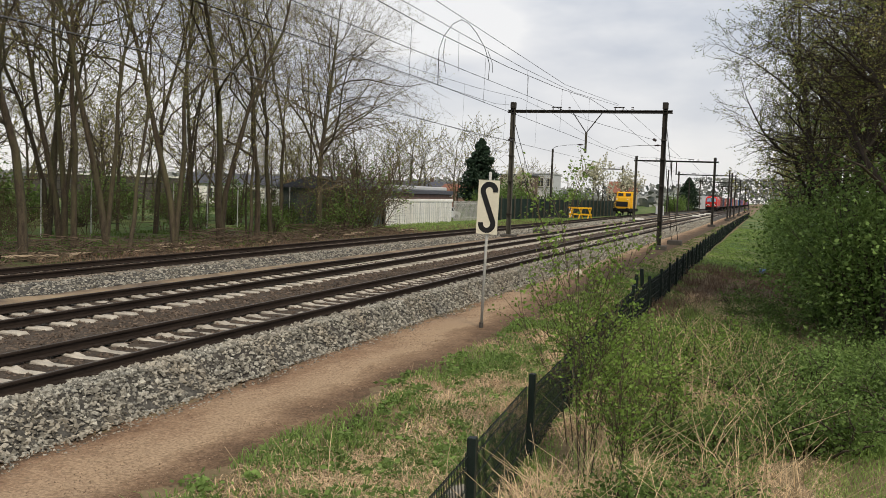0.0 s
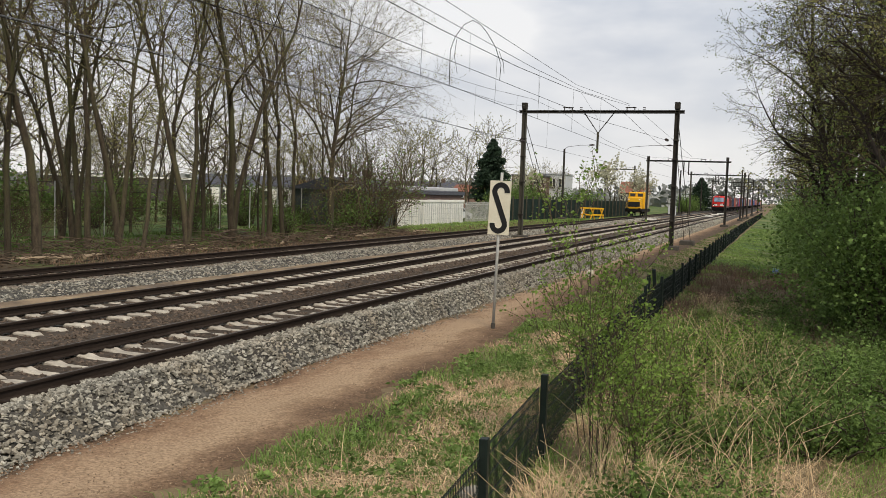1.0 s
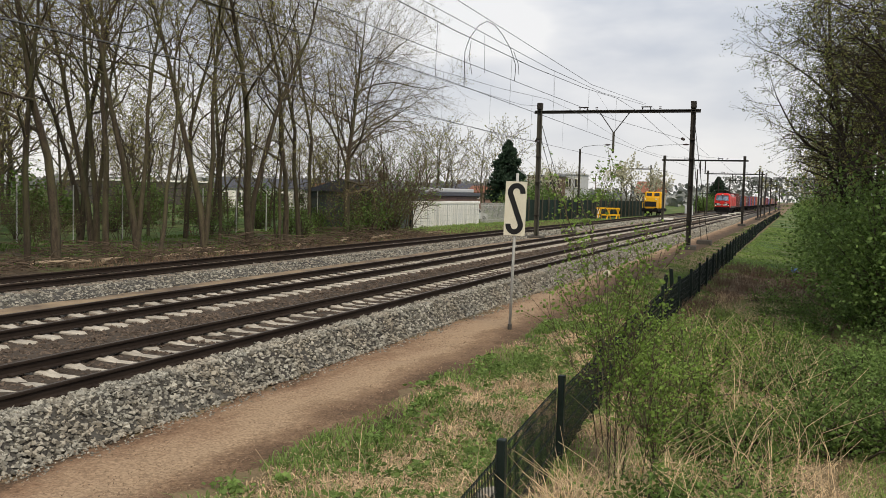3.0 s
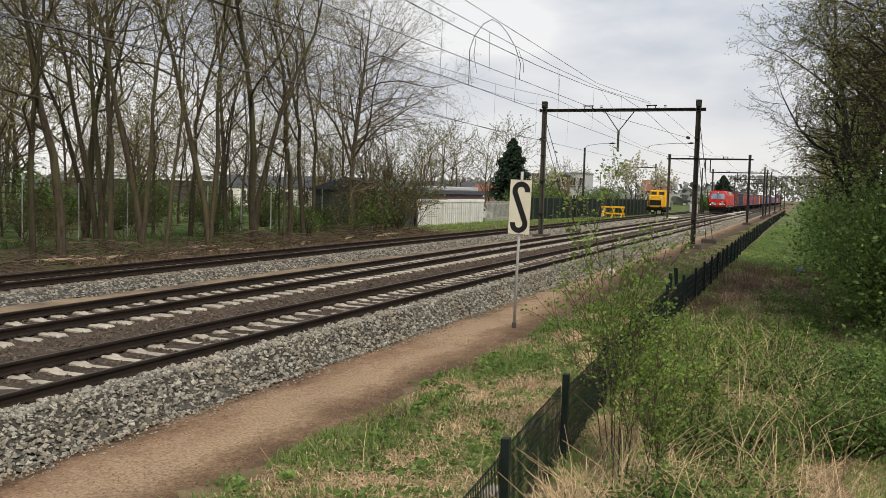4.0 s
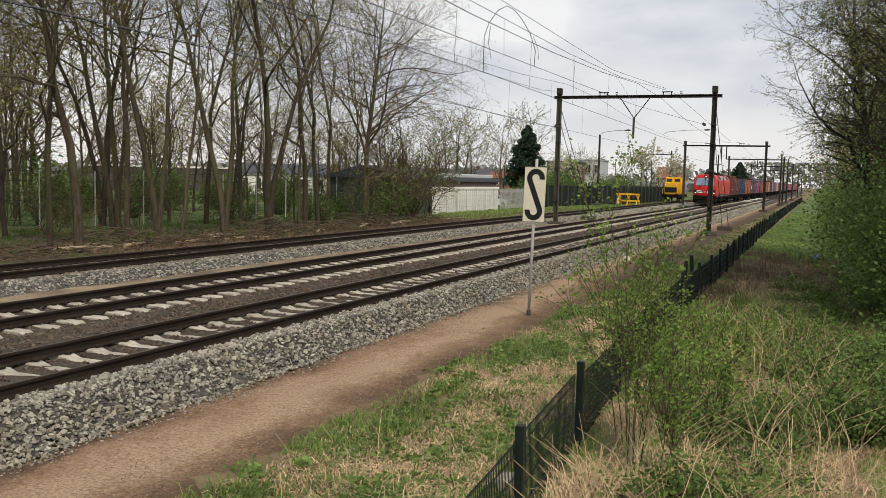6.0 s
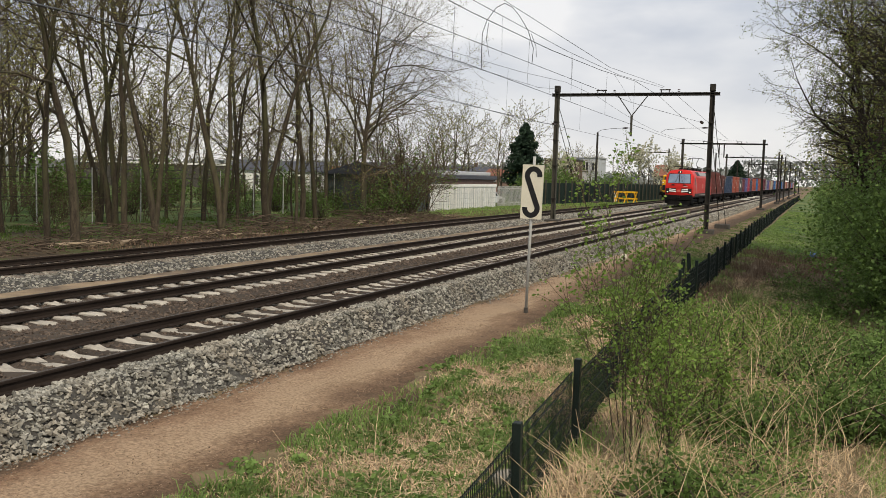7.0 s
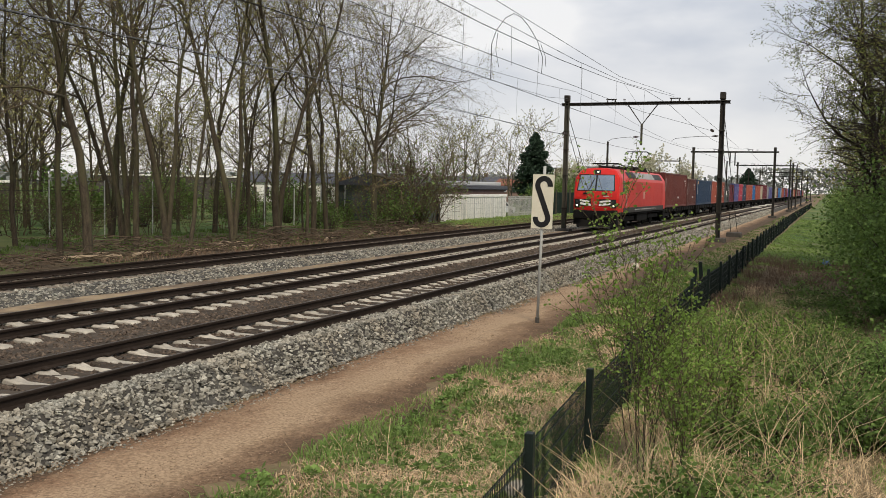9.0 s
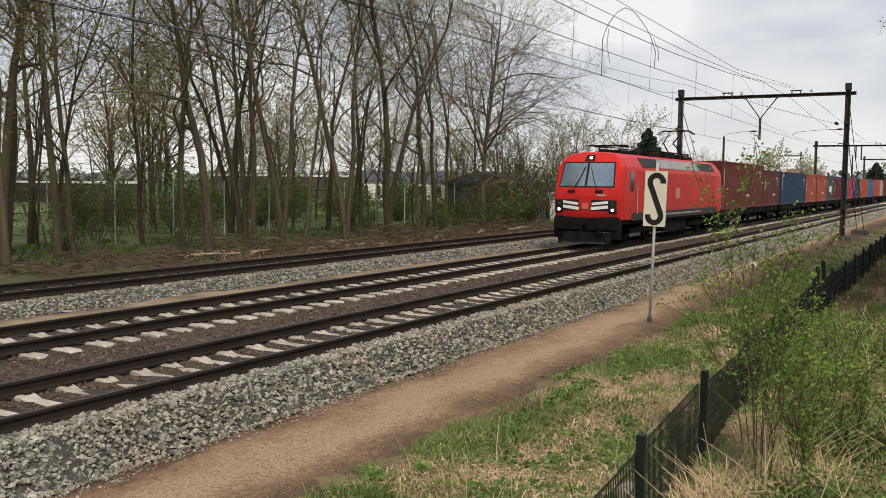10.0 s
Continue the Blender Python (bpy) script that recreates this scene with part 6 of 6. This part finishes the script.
# ---- background ----
def conifer(x, y, h, w, seed, label):
    r = np.random.default_rng(seed)
    t = thing("conifer", label, "tree", at=pose(x, y, float(hill(x, y))))
    part("trunk", Geo().tube([(0, 0, -0.1), (0, 0, h * 0.97)], [0.2, 0.03], 7), M["bark_dark"], t)
    # drooping sprays of needles in uneven tiers, each spray a fan from the trunk outwards
    m, q = 210, 75
    u = np.repeat(r.random(m) ** 0.8, q)
    a = np.repeat(r.random(m) * 6.283, q) + r.normal(0, 0.17, m * q)
    ln = np.repeat(0.72 + 0.42 * r.random(m), q)
    n = m * q
    out = r.random(n) ** 0.6
    rad = w / 2 * np.interp(u, [0, 0.12, 0.35, 0.6, 0.8, 0.93, 1], [0.86, 1.0, 1.0, 0.86, 0.58, 0.28, 0.1]) * ln * out
    c = np.stack([rad * np.cos(a), rad * np.sin(a), 0.2 + (h - 0.5) * u + 0.16 * rad - 0.30 * rad * out + r.normal(0, 0.13, n)], -1)
    v, f = leaf_quads(c, np.full(n, h * 0.017), seed, 0.7, 2.6)
    v[:, 2] = np.maximum(v[:, 2], 0.03)
    part("crown", cloud_mesh("crown", v, f, [M["needle"]]), None, t)


def house(x, y, w, d, h, roof_h, yaw, wall, roof, windows, label, cols=4, rows=2, name="house"):
    """A block with its roof, and its windows in frames on the front."""
    z0 = float(hill(x, y))
    t = thing(name, label, "building", "buildings behind the line", at=pose(x, y, z0, 0, 0, yaw))
    part("wall", Geo().box(-w / 2, w / 2, 0, d, -0.3, h, 0.02), M[wall], t)
    g = Geo()
    if roof_h > 0.3:
        e = 0.35
        a, b, c = (-w / 2 - e, -e, h + 0.003), (-w / 2 - e, d + e, h + 0.003), (-w / 2 - e, d / 2, h + roof_h)
        A, B, C = (w / 2 + e, -e, h + 0.003), (w / 2 + e, d + e, h + 0.003), (w / 2 + e, d / 2, h + roof_h)
        g.face(a, A, C, c).face(b, c, C, B).face(a, c, b).face(A, B, C).face(a, b, B, A)
    else:
        g.box(-w / 2 - 0.15, w / 2 + 0.15, -0.15, d + 0.15, h + 0.003, h + 0.3, 0.03)
    ro = part("roof", g, M[roof], t)
    if roof_h > 0.3:
        part("chimney", Geo().box(w * 0.2, w * 0.2 + 0.7, d / 2 - 0.3, d / 2 + 0.3, h + roof_h * 0.6, h + roof_h + 0.7, 0.02), M["brick"], ro)
    if windows:
        sw, sh = w / cols, h / rows
        for i in range(cols):
            for j in range(rows):
                cx, cz = -w / 2 + sw * (i + 0.5), sh * (j + 0.55)
                ww, hh = sw * 0.31, sh * 0.26
                win = part("window", Geo().box(cx - ww, cx + ww, -0.06, 0.02, cz - hh, cz + hh, 0.01), M["white"], t)
                for s in (-1, 1):
                    part("pane", Geo().box(cx + s * ww * 0.5 - ww * 0.42, cx + s * ww * 0.5 + ww * 0.42, -0.075, -0.058, cz - hh * 0.86, cz + hh * 0.86), M["pane"], win)
                part("sill", Geo().box(cx - ww * 1.1, cx + ww * 1.1, -0.14, 0.0, cz - hh - 0.09, cz - hh - 0.003), M["concrete_grey"], win)
    return t


def build_background():
    # the white wall of the yard
    wall = thing("white_panel_wall", "white-painted concrete panel wall beside the siding", "wall", at=pose(-29.0, 66.9, -0.38, 0, 0, 90))
    for i in range(11):
        panel = part("panel", Geo().box(1.5 * i + 0.03, 1.5 * i + 1.47, -0.04, 0.04, 0.02, 2.0, 0.01), M["white"], wall)
        for k in range(1, 6):
            part("groove", Geo().box(1.5 * i + 0.25 * k, 1.5 * i + 0.25 * k + 0.03, -0.052, -0.043, 0.05, 1.95), M["render"], panel)
    part("coping", Geo().box(-0.2, 16.6, -0.10, 0.10, 2.004, 2.25, 0.02), M["white"], wall)
    part("end_post", Geo().box(-0.45, -0.1, -0.2, 0.2, 0.0, 1.75, 0.03), M["black"], wall)
    sh = thing("flat_roof_shed", "low dark flat-roofed shed behind the white wall", "shed", at=pose(-31.5, 68.5, -0.4) @ Matrix.Diagonal((1, 1, 1.22, 1)))
    part("wall", Geo().box(-8, 1.2, 0, 18, 0, 2.2, 0.02), M["brick"], sh)
    ro = part("roof", Geo().box(-8.2, 1.4, -0.3, 18.5, 2.203, 2.5, 0.03), M["tiles"], sh)
    for y in (1.0, 2.6):
        b = part("roof_box", Geo().box(0.0, 1.0, y, y + 1.1, 2.503, 2.95, 0.03), M["black"], ro)
        part("roof_box_window", Geo().box(1.003, 1.02, y + 0.25, y + 0.85, 2.6, 2.85), M["white"], b)
    part("roof_sheet", Geo().box(-2, 1.2, 4.2, 17, 2.503, 2.8, 0.05), M["render"], ro)
    # a wire mesh fence stands close before the white wall
    mf = thing("wire_mesh_fence", "grey wire mesh fence close before the white wall", "fence", at=pose(-28.6, 66.9, -0.4, 0, 0, 90))
    for i in range(8):
        part("post", Geo().tube([(2.35 * i, 0, 0), (2.35 * i, 0, 2.05)], 0.022, 6), M["galvanised"], mf)
    for k in range(34):
        part("wire", Geo().tube([(0.5 * k, 0.02, 0.05), (0.5 * k, 0.02, 1.95)], 0.010, 3, False), M["galvanised"], mf)
    for k in range(5):
        part("wire", Geo().tube([(0, 0.03, 0.1 + 0.46 * k), (16.5, 0.03, 0.1 + 0.46 * k)], 0.010, 3, False), M["galvanised"], mf)
    # steel gate and cabinets next to it
    gate = thing("palisade_gate", "grey steel palisade fence beside the white wall", "gate", at=pose(-29.0, 84.2, -0.4, 0, 0, 90))
    for i in range(30):
        part("pale", Geo().box(0.28 * i, 0.28 * i + 0.07, -0.02, 0.02, 0.08, 2.1), M["galvanised"], gate)
    for z in (0.35, 1.8):
        part("rail", Geo().box(0, 8.4, 0.022, 0.06, z, z + 0.08), M["galvanised"], gate)
    part("post", Geo().box(8.4, 8.75, -0.1, 0.25, 0, 2.3, 0.02), M["galvanised"], gate)
    car = thing("parked_car", "white parked car behind the steel fence", "car", at=pose(-33.0, 92.0, -0.42, 0, 0, 70))
    g = Geo().sweep([(-2.1, 0.25), (2.1, 0.25), (2.15, 0.75), (1.2, 0.95), (0.6, 1.42), (-1.1, 1.45), (-1.9, 0.95), (-2.15, 0.85)], -0.85, 0.85)
    part("body", g, M["car_white"], car)
    part("side_window", Geo().sweep([(0.95, 0.98), (0.5, 1.35), (-1.0, 1.38), (-1.6, 0.98)], -0.87, 0.87), M["pane"], car)
    for x in (-1.35, 1.35):
        for s in (-1, 1):
            part("wheel", Geo().tube([(x, s * 0.70, 0.32), (x, s * 0.88, 0.32)], 0.32, 14), M["black"], car)
    # green board fence and hedge
    bf = thing("board_fence", "tall dark green board fence along the yard", "fence", at=pose(-27.6, 93.0, -0.45))
    me = Geo().box(-0.05, 0.05, 0.0, 0.52, 0.0, 2.55, 0.015).mesh("board", M["boards_green"])
    post = Geo().box(-0.07, 0.09, -0.05, 0.05, 0.0, 2.85, 0.01).mesh("post", M["steel_olive"])
    for i in range(110):
        y = i * 0.55
        ob = part("board", me, None, bf)
        ob.matrix_basis = pose(y * 0.075, y, 0.0, 0, 0, -4.3)
        if i % 4 == 0:
            ob = part("post", post, None, bf)
            ob.matrix_basis = pose(y * 0.075 + 0.1, y, 0.0, 0, 0, -4.3)
    hedge = [bush_kind("garden_hedge", 110, 2.4, 3.6, 2000, "leaf_dark", 0.15, "dark hedge behind the green fence", "hedges", 30)]
    place(hedge, [(-30.5, 100 + 4 * i, 1.0 + 0.1 * (i % 3), 0) for i in range(5)] + [(-28.5, 124 + 4.5 * i, 0.95, 0) for i in range(6)] + [(-21, 215 + 9 * i, 1.1, 0) for i in range(4)] + [(-44 - 1.5 * (i % 2), 34 + 4.2 * i, 0.75 + 0.1 * (i % 3), 0) for i in range(10)], 15)
    conifer(-34.5, 110, 9.9, 5.3, 5, "tall dense dark green conifer behind the yard")
    conifer(-19.9, 252, 9.2, 6.5, 6, "dark green conifer beside the line far off")
    bl = tree_kind("blossom_tree", 120, 7.6, 0.16, [(14, 50, 0.02, 0.08), (9, 46, 0.02, 0.16), (6, 45, 0.0, 0.2)], 18000, "blossom", 0.115, "bark", "twig", fork=True, label="white blossoming tree behind the yard", group="blossom trees")
    place([bl], [(-26.2, 152, 1.05, 0), (-37.5, 142, 0.85, 0), (-24.0, 158, 0.9, 0), (-43.0, 150, 0.6, 0)], 16)
    # houses
    house(-66, 165, 15, 8, 3.3, 1.7, 8, "brick", "tiles", True, "long brown brick house with a slate roof", 6, 2)
    house(-53, 158, 8, 8, 3.2, 1.3, 5, "brick_red", "tiles_red", True, "reddish brick house with a pale front", 3, 2)
    house(-66, 122, 12, 7, 2.6, 1.5, 10, "brick", "tiles_red", False, "low brick outbuilding with a tiled roof")
    house(-46.2, 170, 6, 8, 6.6, 0.2, 3, "brick", "tiles", True, "flat-roofed brown brick building with white windows", 3, 2)
    house(-43.0, 178, 5.4, 8, 7.2, 0.2, 3, "render", "render", True, "flat-roofed light grey building with wide windows", 3, 2)
    house(-29.0, 190, 5, 8, 4.0, 2.4, 0, "brick", "tiles_red", True, "brick house with a red tiled roof", 3, 2)
    house(-95, 118, 30, 9, 3.6, 0.2, 30, "concrete_grey", "white", False, "long low dark building beyond the sports field", 9, 1)
    house(-96, 70, 22, 6, 2.3, 0.2, 55, "concrete_grey", "white", False, "low dark clubhouse with a white roof edge")
    house(-75, 116, 14, 9, 3.0, 1.6, 25, "white", "tiles", True, "white low house beyond the wood", 5, 1)
    house(-29.0, 65.0, 9.5, 5.6, 2.75, 0.95, 90, "shed", "tiles", False, "grey-green sheet metal shed among the trees", name="garden_shed")
    house(-27.5, 345, 13, 12, 5.0, 0.2, 0, "render", "tiles", False, "grey flat-roofed warehouse far down the line", name="warehouse")
    # wire fence at the back of the wood
    wf = thing("wire_fence", "thin grey wire fence with posts at the back of the wood", "fence", at=pose(-33.5, 0, -0.4))
    for i in range(15):
        part("post", Geo().tube([(0, 14 + 3.5 * i, 0), (0, 14 + 3.5 * i, 2.9)], 0.035, 6), M["galvanised"], wf)
    for z in (0.6, 1.5, 2.4, 2.85):
        part("wire", Geo().tube([(0, 14, z), (0, 63, z)], 0.012, 4), M["steel_dark"], wf)
    # shunting engine
    sl = thing("shunting_locomotive", "yellow diesel shunting locomotive with a beige hood parked on the siding", "locomotive", at=pose(-20.0, 133.5, 0.0, 0, 0, 0))
    part("cab", Geo().box(-1.2, 1.2, 2.6, 4.6, 1.05, 3.55, 0.12), M["yellow"], sl)
    part("front_hood", Geo().box(-0.95, 0.95, 0.35, 2.6, 1.05, 2.8, 0.10), M["yellow"], sl)
    part("engine_hood", Geo().box(-1.05, 1.05, 4.6, 8.6, 1.05, 3.2, 0.10), M["beige"], sl)
    part("grille", Geo().box(-0.85, 0.85, 0.31, 0.36, 1.35, 2.1), M["black"], sl)
    for s in (-0.7, 0.7):
        part("cab_window", Geo().box(s * 0.8 - 0.38, s * 0.8 + 0.38, 2.57, 2.62, 2.9, 3.35), M["pane"], sl)
        part("lamp", Geo().tube([(s * 1.1, 0.30, 2.45), (s * 1.1, 0.36, 2.45)], 0.1, 10), M["white"], sl)
        part("buffer", Geo().tube([(s * 1.25, 0.2, 1.0), (s * 1.25, -0.4, 1.0)], 0.22, 10), M["under"], sl)
        part("handrail", Geo().tube([(s * 1.6, 0.2, 1.05), (s * 1.6, 0.2, 1.9), (s * 1.6, 2.5, 1.9)], 0.03, 5), M["yellow"], sl)
    fr = part("frame", Geo().box(-1.2, 1.2, 0.0, 9.0, 0.62, 1.05, 0.04), M["under"], sl)
    for y in (2.0, 4.4, 6.9):
        wheelset(fr, y, 0.5, M["under"])
    # yellow work trestle and white box on the yard
    tr = thing("yellow_trestle", "bright yellow steel work trestle standing on the yard", "trestle", at=pose(-23.2, 118.5, -0.42))
    for x in (-1.3, -0.1, 1.1):
        part("leg", Geo().tube([(x, -0.3, 0), (x + 0.35, 0.3, 1.45)], 0.09, 6).tube([(x + 0.5, 0.3, 0), (x + 0.1, -0.3, 1.45)], 0.09, 6), M["yellow"], tr)
    for z in (0.55, 1.4):
        part("beam", Geo().box(-1.5, 1.6, -0.1, 0.1, z, z + 0.22, 0.02), M["yellow"], tr)
    single("relay_box", Geo().box(-0.55, 0.55, -0.4, 0.4, 0, 1.35, 0.04), M["white"], "white relay box on the yard", "cabinet", "relay boxes", at=pose(-25.6, 122, -0.45))
    single("relay_box", Geo().box(-0.7, 0.7, -0.4, 0.4, 0, 1.9, 0.04), M["render"], "pale relay box beside the line", "cabinet", "relay boxes", at=pose(-18.2, 168, -0.45))
    # point motors and cable covers on the far tracks
    for x, y in ((-11.6, 168), (-12.2, 190), (-16.0, 122), (-11.8, 205)):
        single("point_cover", Geo().box(-0.8, 0.8, -0.35, 0.35, 0, 0.22, 0.04), M["white"], "white low cover between the far rails", "cover", "point covers", at=pose(x, y, -0.24))
    # litter
    single("plastic_bag", Geo().tube([(0, 0, 0.0), (0.1, 0.05, 0.12), (0.3, 0, 0.1), (0.42, 0.05, 0.0)], [0.05, 0.14, 0.13, 0.04], 7), M["plastic_blue"], "crumpled blue plastic bag in the weeds", "litter", at=pose(-0.2, 45.0, -0.70))
    single("paper_bag", Geo().tube([(0, 0, 0.0), (0.06, 0.03, 0.12), (0.14, 0, 0.24), (0.2, 0.03, 0.3)], [0.06, 0.15, 0.13, 0.04], 7), M["sign_cream"], "crumpled pale paper bag at the path edge", "litter", at=pose(-7.0, 35.5, -0.62))
    single("pale_stone", Geo().tube([(0, 0, 0), (0.02, 0, 0.1), (0.0, 0.02, 0.16)], [0.14, 0.15, 0.06], 7), M["concrete"], "pale lump of stone in the verge", "stone", at=pose(-2.9, 8.9, -0.66))
    # distant woods that close the horizon, their haze put into the colour
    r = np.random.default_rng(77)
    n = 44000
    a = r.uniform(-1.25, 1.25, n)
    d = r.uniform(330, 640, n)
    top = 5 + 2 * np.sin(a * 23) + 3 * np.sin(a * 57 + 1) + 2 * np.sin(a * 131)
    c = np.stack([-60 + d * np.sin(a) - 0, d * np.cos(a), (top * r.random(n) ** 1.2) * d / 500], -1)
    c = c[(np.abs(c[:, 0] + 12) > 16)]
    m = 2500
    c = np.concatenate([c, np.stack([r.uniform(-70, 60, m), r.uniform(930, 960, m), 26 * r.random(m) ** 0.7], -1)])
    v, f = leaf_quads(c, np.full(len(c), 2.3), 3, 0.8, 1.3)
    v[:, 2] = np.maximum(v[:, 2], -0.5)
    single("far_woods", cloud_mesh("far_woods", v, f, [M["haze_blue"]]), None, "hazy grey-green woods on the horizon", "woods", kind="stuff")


M["cream_mark"] = mat("faded_mark", (0.62, 0.30, 0.25), None, 2.0, 0.6, bump=0)
M["pale_red"] = mat("pale_red_mark", (0.62, 0.16, 0.12), None, 2.0, 0.5, bump=0)
M["grey_mark"] = mat("pale_marks", (0.52, 0.50, 0.47), None, 2.0, 0.6, bump=0)

build_ground()
build_line()
build_overhead()
build_sign()
build_fence()
build_woods()
build_right_trees()
build_bushes()
build_sapling()
build_grass()
build_background()
build_train()
motions()
